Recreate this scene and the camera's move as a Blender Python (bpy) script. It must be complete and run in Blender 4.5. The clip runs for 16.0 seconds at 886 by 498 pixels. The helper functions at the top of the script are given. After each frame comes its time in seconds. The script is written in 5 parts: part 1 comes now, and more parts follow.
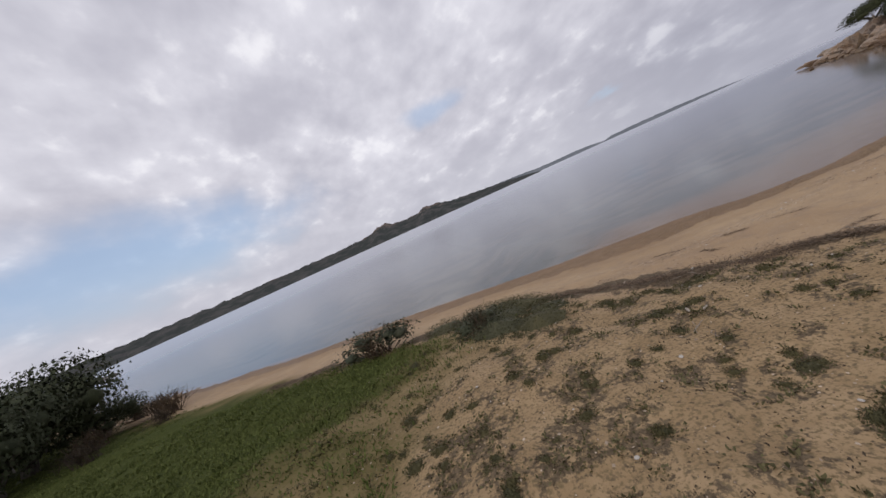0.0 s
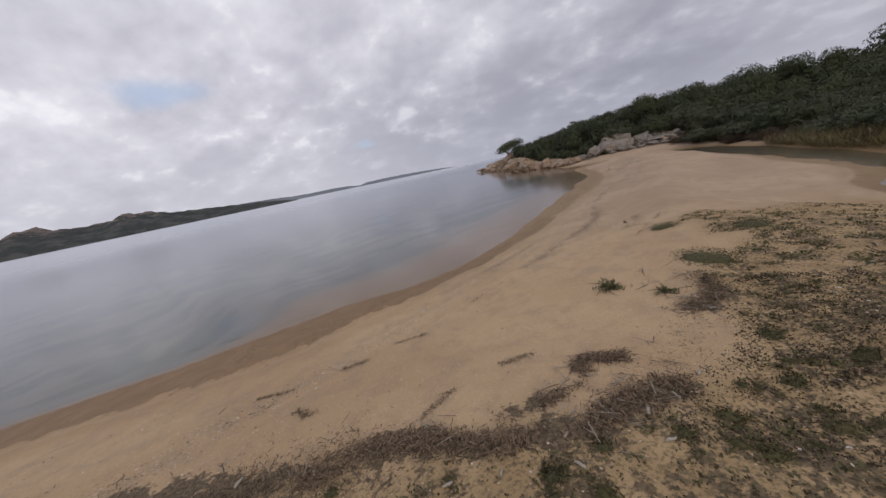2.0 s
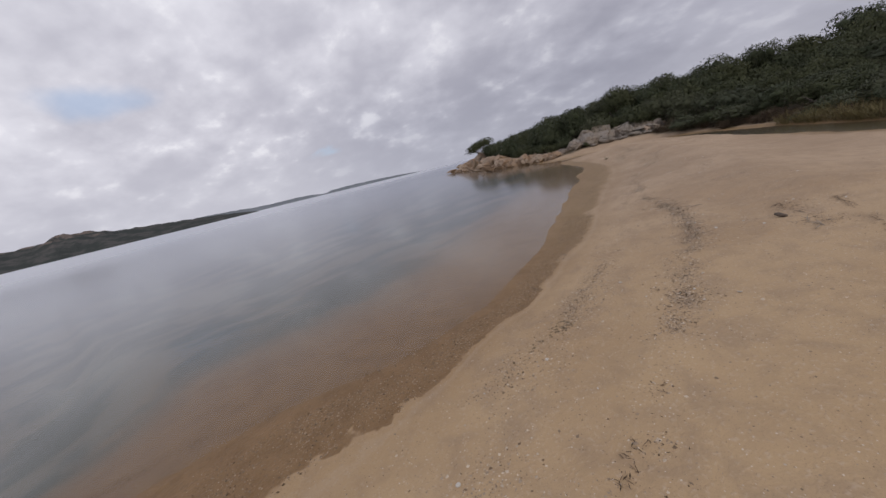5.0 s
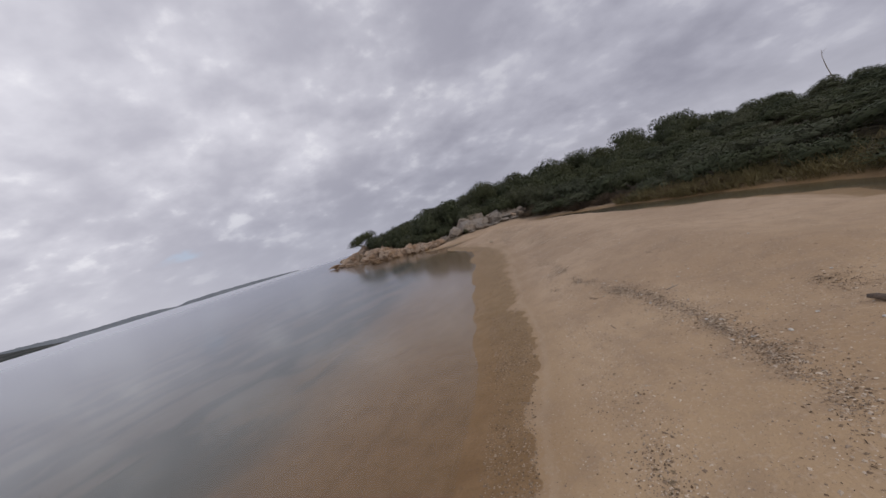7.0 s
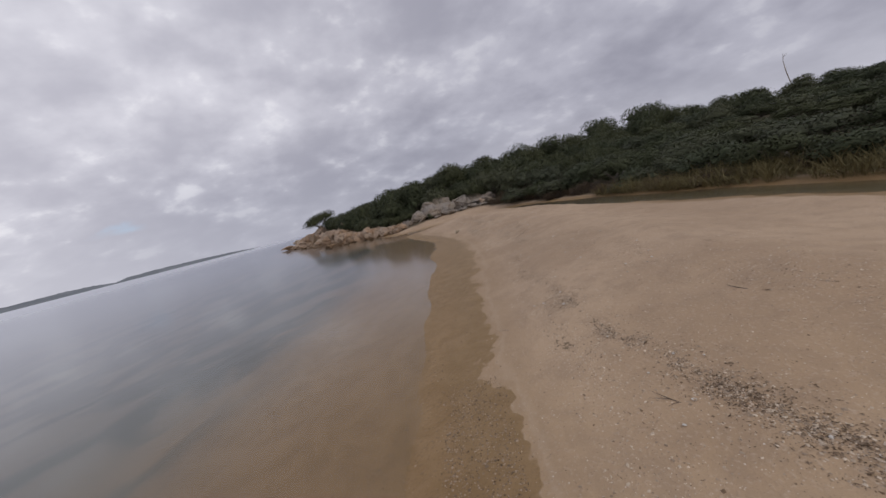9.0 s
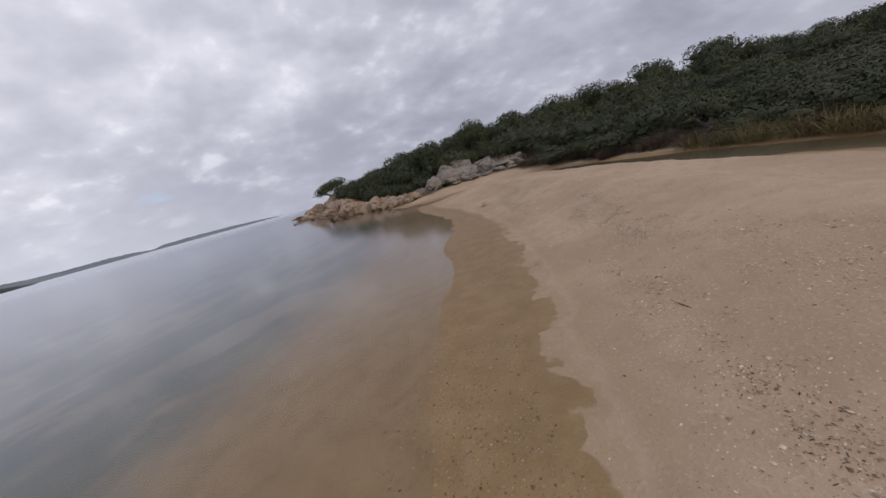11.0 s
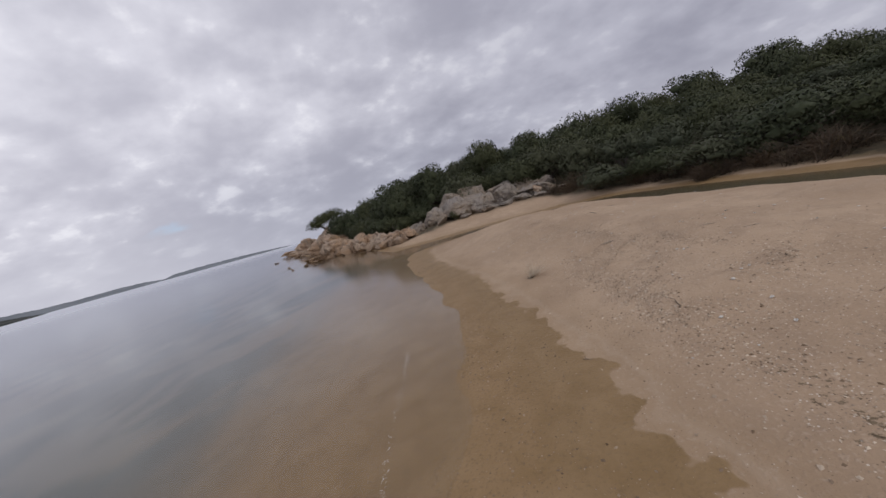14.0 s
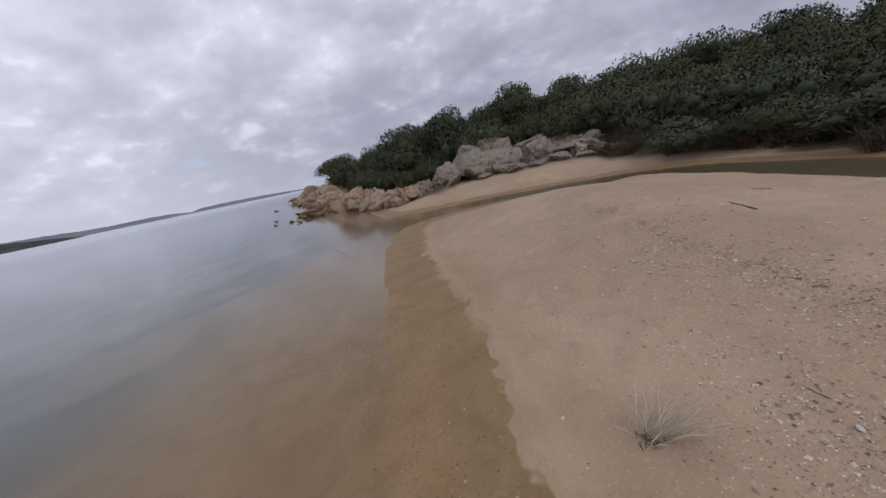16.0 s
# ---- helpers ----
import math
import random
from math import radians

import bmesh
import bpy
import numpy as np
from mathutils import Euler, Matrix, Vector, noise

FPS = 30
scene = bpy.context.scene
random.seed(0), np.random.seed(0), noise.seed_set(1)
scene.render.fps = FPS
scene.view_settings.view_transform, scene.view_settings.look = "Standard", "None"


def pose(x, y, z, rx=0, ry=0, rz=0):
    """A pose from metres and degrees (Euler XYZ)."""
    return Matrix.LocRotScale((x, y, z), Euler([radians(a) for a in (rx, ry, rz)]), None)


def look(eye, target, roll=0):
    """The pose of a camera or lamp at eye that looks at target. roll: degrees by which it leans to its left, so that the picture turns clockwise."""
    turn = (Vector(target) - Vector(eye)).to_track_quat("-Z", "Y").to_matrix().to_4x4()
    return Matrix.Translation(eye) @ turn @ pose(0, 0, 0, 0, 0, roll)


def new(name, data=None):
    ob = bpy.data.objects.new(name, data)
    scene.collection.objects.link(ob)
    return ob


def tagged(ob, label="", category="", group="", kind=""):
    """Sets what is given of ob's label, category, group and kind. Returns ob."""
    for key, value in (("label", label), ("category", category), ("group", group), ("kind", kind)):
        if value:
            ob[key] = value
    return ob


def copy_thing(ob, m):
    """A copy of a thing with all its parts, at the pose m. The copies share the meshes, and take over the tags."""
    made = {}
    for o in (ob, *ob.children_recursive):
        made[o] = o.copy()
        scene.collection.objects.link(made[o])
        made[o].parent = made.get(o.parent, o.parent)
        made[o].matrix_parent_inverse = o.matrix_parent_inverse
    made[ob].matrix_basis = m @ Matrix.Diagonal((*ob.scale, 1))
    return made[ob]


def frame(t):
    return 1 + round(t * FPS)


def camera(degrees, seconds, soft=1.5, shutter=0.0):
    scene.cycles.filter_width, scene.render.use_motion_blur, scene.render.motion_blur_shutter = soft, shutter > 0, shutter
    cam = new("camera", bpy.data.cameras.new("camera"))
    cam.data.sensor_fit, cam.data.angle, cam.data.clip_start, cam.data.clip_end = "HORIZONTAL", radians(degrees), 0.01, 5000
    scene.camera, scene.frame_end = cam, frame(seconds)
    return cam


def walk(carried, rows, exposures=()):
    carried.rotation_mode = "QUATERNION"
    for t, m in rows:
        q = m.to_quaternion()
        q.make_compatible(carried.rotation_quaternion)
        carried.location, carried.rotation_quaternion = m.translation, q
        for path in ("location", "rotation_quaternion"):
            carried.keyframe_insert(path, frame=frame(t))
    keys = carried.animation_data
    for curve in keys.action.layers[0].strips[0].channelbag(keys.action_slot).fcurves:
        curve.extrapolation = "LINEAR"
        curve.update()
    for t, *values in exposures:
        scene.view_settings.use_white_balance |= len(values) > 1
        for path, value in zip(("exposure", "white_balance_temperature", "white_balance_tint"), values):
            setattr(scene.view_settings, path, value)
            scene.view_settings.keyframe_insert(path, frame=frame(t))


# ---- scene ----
cam = camera(107.0, 16.0, soft=1.5)
# seconds, eye, and the turn, tilt and lean of the camera
PATH = [
    (0.0, -0.931, 1.483, 2.539, -3.70, -5.52, 24.35),
    (0.5, 0.116, 1.677, 2.554, -1.07, -6.10, 22.70),
    (0.6, 0.262, 1.730, 2.534, -7.44, -7.33, 21.63),
    (0.7, 0.407, 1.785, 2.515, -16.95, -8.87, 19.67),
    (0.8, 0.553, 1.839, 2.496, -27.44, -10.11, 17.23),
    (0.9, 0.700, 1.894, 2.477, -37.58, -10.81, 14.70),
    (1.0, 0.845, 1.948, 2.457, -44.61, -10.96, 12.98),
    (1.5, 1.485, 2.284, 2.431, -47.14, -10.89, 12.24),
    (2.0, 2.095, 2.749, 2.428, -45.25, -13.49, 11.74),
    (2.5, 2.603, 3.084, 2.410, -46.93, -14.04, 12.56),
    (3.0, 3.051, 3.487, 2.363, -45.12, -15.59, 12.70),
    (5.5, 4.892, 6.177, 1.992, -53.99, -13.62, 14.67),
    (6.0, 5.627, 6.675, 1.963, -61.38, -13.70, 15.26),
    (6.5, 6.372, 6.891, 1.938, -73.95, -9.13, 15.94),
    (7.0, 6.914, 6.979, 1.926, -73.20, -3.80, 16.94),
    (7.5, 7.676, 7.056, 1.916, -75.15, -4.53, 16.00),
    (8.0, 8.603, 7.005, 1.876, -82.58, -9.44, 16.79),
    (8.5, 9.281, 7.102, 1.904, -80.39, -9.65, 16.09),
    (9.0, 9.854, 7.326, 1.954, -78.17, -8.28, 14.34),
    (11.5, 15.783, 8.553, 1.706, -72.86, -13.38, 15.63),
    (12.0, 16.941, 8.899, 1.721, -74.48, -8.64, 14.76),
    (12.5, 18.032, 9.124, 1.697, -73.14, -6.59, 15.66),
    (13.0, 19.091, 9.326, 1.686, -74.00, -5.63, 15.43),
    (13.5, 20.169, 9.481, 1.681, -75.04, -6.30, 17.23),
    (14.0, 21.306, 9.654, 1.644, -73.37, -7.73, 15.49),
    (14.5, 22.347, 9.719, 1.597, -76.09, -10.19, 16.38),
    (15.0, 23.297, 9.870, 1.630, -74.87, -12.04, 13.47),
    (15.5, 24.276, 9.997, 1.632, -72.65, -11.49, 15.06),
    (16.0, 25.079, 10.207, 1.627, -68.53, -14.83, 11.84),
]
walk(cam, [(t, look((x, y, z), Vector((x, y, z)) + 10 * Vector((-math.sin(radians(a)) * math.cos(radians(p)), math.cos(radians(a)) * math.cos(radians(p)), math.sin(radians(p)))), -r))
           for t, x, y, z, a, p, r in PATH], exposures=[(0.0, 0.02, 6500, 10), (6.0, 0.01, 6500, 10), (7.0, -0.03, 6500, 10), (8.0, -0.09, 6500, 10), (9.0, 0.0, 6500, 10), (11.5, 0.12, 6350, 10), (12.5, 0.12, 6450, 10), (13.2, 0.03, 6450, 10), (14.5, 0.07, 6430, 10), (16.0, 0.08, 6180, 10)])

# ---- sky and light ----
SUN_HEIGHT, SUN_TURN = 38.0, 200.0


def node(tree, kind, settings=None, **inputs):
    """A node with its settings, and inputs by name (underscores for spaces) or index (i0, i1): values or sockets."""
    n = tree.nodes.new(kind)
    for key, value in (settings or {}).items():
        if key == "operation":
            n.operation = value
        elif key == "blend_type":
            n.blend_type = value
        elif key == "data_type":
            n.data_type = value
        elif key == "interpolation_type":
            n.interpolation_type = value
        elif key == "noise_dimensions":
            n.noise_dimensions = value
        elif key == "feature":
            n.feature = value
        elif key == "attribute_name":
            n.attribute_name = value
    for key, value in inputs.items():
        slot = n.inputs[int(key[1:])] if key[0] == "i" and key[1:].isdigit() else n.inputs[key.replace("_", " ")]
        if isinstance(value, bpy.types.NodeSocket):
            tree.links.new(value, slot)
        else:
            slot.default_value = value
    return n


def maths(tree, operation, a, b=0.0, c=0.0):
    return node(tree, "ShaderNodeMath", {"operation": operation}, i0=a, i1=b, i2=c).outputs[0]


def smooth(tree, value, low, high, to_low=0.0, to_high=1.0):
    return node(tree, "ShaderNodeMapRange", {"interpolation_type": "SMOOTHSTEP"}, i0=value, i1=low, i2=high, i3=to_low, i4=to_high).outputs[0]


def mix(tree, factor, a, b, blend="MIX"):
    n = tree.nodes.new("ShaderNodeMix")
    n.data_type, n.blend_type = "RGBA", blend
    for i, value in ((0, factor), (6, a), (7, b)):
        if isinstance(value, bpy.types.NodeSocket):
            tree.links.new(value, n.inputs[i])
        elif i == 0:
            n.inputs[i].default_value = value
        else:
            n.inputs[i].default_value = (*value, 1.0)
    return n.outputs[2]


def grain(tree, vector, scale, detail=4.0, rough=0.55, warp=0.0):
    return node(tree, "ShaderNodeTexNoise", None, Vector=vector, Scale=scale, Detail=detail, Roughness=rough, Distortion=warp).outputs[0]


def make_sky():
    world = bpy.data.worlds.new("sky")
    world.use_nodes = True
    scene.world = world
    tree = world.node_tree
    tree.nodes.clear()
    way = node(tree, "ShaderNodeTexCoord").outputs["Generated"]
    sky = tree.nodes.new("ShaderNodeTexSky")
    sky.sky_type, sky.sun_disc = "NISHITA", False
    sky.sun_elevation, sky.sun_rotation = radians(SUN_HEIGHT), radians(SUN_TURN)
    clear = node(tree, "ShaderNodeVectorMath", {"operation": "SCALE"}, i0=sky.outputs[0], Scale=0.10).outputs[0]
    split = node(tree, "ShaderNodeSeparateXYZ", None, Vector=way).outputs
    up = maths(tree, "MAXIMUM", split[2], 0.0)
    deck = maths(tree, "ADD", up, 0.46)
    flat = node(tree, "ShaderNodeCombineXYZ", None, X=maths(tree, "DIVIDE", split[0], deck), Y=maths(tree, "DIVIDE", split[1], deck), Z=0.0).outputs[0]
    big = grain(tree, flat, 1.1, 3.0, 0.5)
    rows = node(tree, "ShaderNodeMapping", None, Vector=flat, Scale=(1.15, 1.0, 1.0), Rotation=(0, 0, 0.9)).outputs[0]
    mid = grain(tree, rows, 4.0, 5.0, 0.48, 0.0)
    fine = grain(tree, rows, 11.0, 4.0, 0.5, 0.0)
    lumps = maths(tree, "ADD", maths(tree, "MULTIPLY", mid, 0.78), maths(tree, "MULTIPLY", fine, 0.22))
    light = smooth(tree, maths(tree, "ADD", maths(tree, "MULTIPLY", lumps, 0.7), maths(tree, "MULTIPLY", big, 0.3)), 0.38, 0.64)
    cloud = mix(tree, light, CLOUD_DARK, CLOUD_LIGHT)
    puffs = smooth(tree, maths(tree, "ADD", maths(tree, "MULTIPLY", mid, 0.55), maths(tree, "MULTIPLY", fine, 0.45)), 0.54, 0.66, 0.0, 0.55)
    cloud = mix(tree, puffs, cloud, CLOUD_WHITE)
    # brighter, broken cloud over the open lagoon, heavier cloud inland
    open_side = smooth(tree, maths(tree, "SUBTRACT", maths(tree, "MULTIPLY", split[1], 0.85), maths(tree, "MULTIPLY", split[0], 0.52)), -0.8, 0.45)
    cloud = mix(tree, open_side, mix(tree, 1.0, cloud, (0.68, 0.68, 0.72), "MULTIPLY"), mix(tree, 1.0, cloud, (1.13, 1.12, 1.11), "MULTIPLY"))
    gap = maths(tree, "ADD", maths(tree, "MULTIPLY", big, 0.55), maths(tree, "MULTIPLY", mid, 0.45))
    gap = smooth(tree, maths(tree, "SUBTRACT", maths(tree, "MULTIPLY", smooth(tree, open_side, 0.4, 1.0), 0.22), gap), GAP_LOW, GAP_HIGH)
    fray = maths(tree, "MULTIPLY", maths(tree, "SUBTRACT", mid, 0.5), 0.22)
    near_gap = node(tree, "ShaderNodeVectorMath", {"operation": "DISTANCE"}, i0=node(tree, "ShaderNodeVectorMath", {"operation": "MULTIPLY"}, i0=way, i1=(1.0, 1.0, 3.2)).outputs[0], i1=(0.19, 0.94, 0.90)).outputs["Value"]
    gap = maths(tree, "MAXIMUM", gap, smooth(tree, maths(tree, "ADD", near_gap, maths(tree, "MULTIPLY", fray, 1.4)), 0.0, 0.11, 0.62, 0.0))
    low_gap = node(tree, "ShaderNodeVectorMath", {"operation": "DISTANCE"}, i0=node(tree, "ShaderNodeVectorMath", {"operation": "MULTIPLY"}, i0=way, i1=(1.0, 1.0, 3.4)).outputs[0], i1=(-0.60, 0.78, 0.60)).outputs["Value"]
    gap = maths(tree, "MAXIMUM", gap, smooth(tree, maths(tree, "ADD", low_gap, maths(tree, "MULTIPLY", fray, 2.2)), 0.12, 0.50, 1.0, 0.0))
    blue = mix(tree, 0.55, clear, (0.45, 0.60, 0.86))
    colour = mix(tree, maths(tree, "MULTIPLY", gap, 0.85), cloud, blue)
    haze = smooth(tree, up, 0.0, 0.20, 0.7, 0.0)
    colour = mix(tree, haze, colour, HAZE)
    # a heavier bank of cloud low over the headland's point
    toward = node(tree, "ShaderNodeVectorMath", {"operation": "DOT_PRODUCT"}, i0=way, i1=(0.87, 0.46, 0.18)).outputs["Value"]
    bank = smooth(tree, maths(tree, "ADD", toward, maths(tree, "MULTIPLY", fray, 0.5)), 0.80, 0.98, 0.0, 1.0)
    bank = maths(tree, "MULTIPLY", bank, smooth(tree, up, 0.10, 0.36, 1.0, 0.0))
    colour = mix(tree, bank, colour, mix(tree, 1.0, colour, (0.77, 0.78, 0.81), "MULTIPLY"))
    back = node(tree, "ShaderNodeBackground", None, Color=colour, Strength=1.0)
    tree.links.new(back.outputs[0], node(tree, "ShaderNodeOutputWorld").inputs[0])


CLOUD_DARK, CLOUD_LIGHT, HAZE = (0.45, 0.45, 0.52), (0.67, 0.67, 0.74), (0.53, 0.53, 0.60)
CLOUD_WHITE = (0.86, 0.86, 0.90)
GAP_LOW, GAP_HIGH = -0.15, -0.06
make_sky()
sun = bpy.data.lights.new("sun", "SUN")
sun.energy, sun.angle, sun.color = 0.85, radians(25), (1.0, 0.95, 0.88)
new("sun", sun).matrix_world = pose(0, 0, 30, 90 - SUN_HEIGHT, 0, 180 - SUN_TURN)


# ---- materials ----
def material(name, rough=0.8, metal=0.0):
    """A material with its tree, its shader, and the place of the surface in metres."""
    m = bpy.data.materials.new(name)
    m.use_nodes = True
    tree = m.node_tree
    shader = tree.nodes["Principled BSDF"]
    shader.inputs["Roughness"].default_value, shader.inputs["Metallic"].default_value = rough, metal
    return m, tree, shader


def relief(tree, shader, height, strength, distance):
    b = node(tree, "ShaderNodeBump", None, Strength=strength, Distance=distance, Height=height)
    tree.links.new(b.outputs[0], shader.inputs["Normal"])


def world_place(tree):
    return node(tree, "ShaderNodeNewGeometry").outputs["Position"]


def own_place(tree):
    return node(tree, "ShaderNodeTexCoord").outputs["Object"]


def by_object(tree):
    return node(tree, "ShaderNodeObjectInfo").outputs["Random"]


def by_island(tree):
    return node(tree, "ShaderNodeNewGeometry").outputs["Random Per Island"]


def ground_material():
    m, tree, shader = material("sand_and_soil", 0.9)
    at = world_place(tree)
    split = node(tree, "ShaderNodeSeparateXYZ", None, Vector=at).outputs
    kinds = node(tree, "ShaderNodeAttribute", {"attribute_name": "kinds"})
    share = node(tree, "ShaderNodeSeparateColor", None, Color=kinds.outputs["Color"]).outputs
    broad, patch, fine, speck = grain(tree, at, 0.5, 4), grain(tree, at, 3.2, 5, 0.6, 0.4), grain(tree, at, 38, 3), grain(tree, at, 160, 2)
    ochre = mix(tree, smooth(tree, broad, 0.35, 0.65), SAND_C, SAND_D)
    sand = mix(tree, smooth(tree, split[0], 6.0, 16.0), ochre, mix(tree, smooth(tree, broad, 0.35, 0.65), SAND_A, SAND_B))
    sand = mix(tree, smooth(tree, patch, 0.40, 0.72, 0.0, 0.5), sand, (0.30, 0.215, 0.145))
    sand = mix(tree, smooth(tree, fine, 0.52, 0.74, 0.0, 0.35), sand, (0.58, 0.47, 0.37))
    bits = node(tree, "ShaderNodeTexVoronoi", None, Vector=at, Scale=55.0)
    chips = maths(tree, "MULTIPLY", smooth(tree, bits.outputs["Distance"], 0.12, 0.22, 1.0, 0.0), smooth(tree, node(tree, "ShaderNodeSeparateColor", None, Color=bits.outputs["Color"]).outputs[0], 0.72, 0.8))
    tone = node(tree, "ShaderNodeSeparateColor", None, Color=bits.outputs["Color"]).outputs[1]
    sand = mix(tree, maths(tree, "MULTIPLY", chips, 0.8), sand, mix(tree, smooth(tree, tone, 0.45, 0.55), (0.16, 0.11, 0.075), (0.66, 0.58, 0.50)))
    sand = mix(tree, smooth(tree, speck, 0.60, 0.75, 0.0, 0.6), sand, (0.20, 0.14, 0.10))
    # coarser shell and stone chips in the strand bands, thinning out between them
    coarse = node(tree, "ShaderNodeTexVoronoi", None, Vector=at, Scale=46.0)
    pick = node(tree, "ShaderNodeSeparateColor", None, Color=coarse.outputs["Color"]).outputs
    strewn = maths(tree, "ADD", smooth(tree, kinds.outputs["Alpha"], 0.02, 0.26, 0.05, 0.80), maths(tree, "MULTIPLY", maths(tree, "SUBTRACT", grain(tree, at, 1.6, 3, 0.6), 0.5), 0.9))
    lies = maths(tree, "MULTIPLY", maths(tree, "LESS_THAN", pick[0], strewn), smooth(tree, maths(tree, "ADD", coarse.outputs["Distance"], maths(tree, "MULTIPLY", fine, 0.25)), 0.30, 0.40, 1.0, 0.0))
    stone = mix(tree, smooth(tree, pick[1], 0.55, 0.75), mix(tree, smooth(tree, pick[2], 0.3, 0.7), (0.17, 0.12, 0.08), (0.31, 0.235, 0.17)), (0.66, 0.58, 0.49))
    sand = mix(tree, maths(tree, "MULTIPLY", lies, 0.85), sand, stone)
    soil = mix(tree, smooth(tree, patch, 0.35, 0.7), (0.325, 0.222, 0.116), (0.43, 0.302, 0.168))
    soil = mix(tree, smooth(tree, fine, 0.45, 0.7), soil, (0.19, 0.138, 0.07))
    colour = mix(tree, share[0], sand, soil)
    matted = mix(tree, smooth(tree, fine, 0.35, 0.65), (0.072, 0.052, 0.031), (0.165, 0.122, 0.074))
    broken = maths(tree, "ADD", kinds.outputs["Alpha"], maths(tree, "MULTIPLY", maths(tree, "SUBTRACT", grain(tree, at, 22, 5, 0.65), 0.5), 1.7))
    colour = mix(tree, smooth(tree, broken, 0.42, 0.62, 0.0, 0.95), colour, matted)
    turf = mix(tree, smooth(tree, fine, 0.35, 0.65), (0.040, 0.052, 0.013), (0.090, 0.102, 0.030))
    colour = mix(tree, share[1], colour, turf)
    litter = mix(tree, smooth(tree, patch, 0.35, 0.65), (0.05, 0.04, 0.025), (0.11, 0.085, 0.05))
    colour = mix(tree, share[2], colour, litter)
    # wet sand along the water, with a lobed edge
    edge = maths(tree, "ADD", split[2], maths(tree, "MULTIPLY", maths(tree, "SUBTRACT", grain(tree, at, 1.1, 2, 0.5), 0.5), 0.035))
    edge = maths(tree, "ADD", edge, maths(tree, "MULTIPLY", maths(tree, "SUBTRACT", grain(tree, at, 4.5, 2, 0.5), 0.5), 0.030))
    wet = smooth(tree, edge, 0.0535, 0.0570, 1.0, 0.0)
    damp = smooth(tree, edge, 0.06, 0.15, 0.25, 0.0)
    soaked = mix(tree, smooth(tree, patch, 0.3, 0.7), (0.236, 0.148, 0.064), (0.298, 0.194, 0.096))
    soaked = mix(tree, maths(tree, "MULTIPLY", smooth(tree, split[0], 7.0, 14.0, 0.75, 0.0), smooth(tree, split[0], 3.0, 6.5, 0.9, 1.0)), soaked, mix(tree, smooth(tree, patch, 0.3, 0.7), (0.178, 0.094, 0.036), (0.235, 0.132, 0.056)))
    soaked = mix(tree, smooth(tree, fine, 0.5, 0.75, 0.0, 0.45), soaked, (0.12, 0.075, 0.04))
    soaked = mix(tree, maths(tree, "MULTIPLY", chips, smooth(tree, broad, 0.4, 0.6, 0.2, 0.8)), soaked, mix(tree, smooth(tree, tone, 0.5, 0.6), (0.07, 0.045, 0.028), (0.42, 0.33, 0.25)))
    soaked = mix(tree, maths(tree, "MULTIPLY", maths(tree, "MULTIPLY", lies, smooth(tree, grain(tree, at, 1.4, 2, 0.5), 0.42, 0.54)), 0.9), soaked, mix(tree, 0.35, stone, (0.09, 0.055, 0.03)))
    film = maths(tree, "MULTIPLY", smooth(tree, edge, 0.015, 0.034, 0.0, 0.45), smooth(tree, split[0], 7.0, 14.0, 0.15, 1.0))
    soaked = mix(tree, film, soaked, mix(tree, smooth(tree, patch, 0.3, 0.7), (0.222, 0.144, 0.066), (0.262, 0.176, 0.086)))
    colour = mix(tree, maths(tree, "MAXIMUM", wet, damp), colour, soaked)
    # pale dried crust just above the wet edge
    crust = maths(tree, "MULTIPLY", smooth(tree, edge, 0.060, 0.066), smooth(tree, edge, 0.066, 0.080, 0.16, 0.0))
    colour = mix(tree, crust, colour, (0.52, 0.42, 0.32))
    # weed and mud on the deeper bed, the murky water's depth tint put into its colour
    weeds = maths(tree, "MULTIPLY", smooth(tree, split[2], -0.55, -0.22, 1.0, 0.0), smooth(tree, grain(tree, at, 0.35, 4, 0.6, 0.5), 0.42, 0.58))
    colour = mix(tree, smooth(tree, split[2], -0.75, -0.10, 0.9, 0.0), colour, (0.150, 0.140, 0.108))
    colour = mix(tree, maths(tree, "MULTIPLY", weeds, 0.7), colour, (0.06, 0.07, 0.055))
    # darker olive-brown bed in the creek
    inlet = smooth(tree, maths(tree, "SUBTRACT", split[1], maths(tree, "MULTIPLY", split[0], 0.55)), -7.6, -6.4, 1.0, 0.0)
    colour = mix(tree, maths(tree, "MULTIPLY", inlet, smooth(tree, split[2], -0.06, 0.02, 0.9, 0.0)), colour, (0.120, 0.100, 0.048))
    tree.links.new(colour, shader.inputs["Base Color"])
    tree.links.new(smooth(tree, wet, 0.0, 1.0, 0.92, 0.55), shader.inputs["Roughness"])
    tree.links.new(smooth(tree, share[1], 0.0, 0.6, 0.3, 0.05), shader.inputs["Specular IOR Level"])
    height = maths(tree, "ADD", maths(tree, "MULTIPLY", fine, 0.6), maths(tree, "MULTIPLY", patch, 1.2))
    relief(tree, shader, height, 0.7, 0.020)
    return m


SAND_A, SAND_B = (0.450, 0.329, 0.223), (0.380, 0.272, 0.180)
SAND_C, SAND_D = (0.482, 0.340, 0.198), (0.412, 0.280, 0.158)


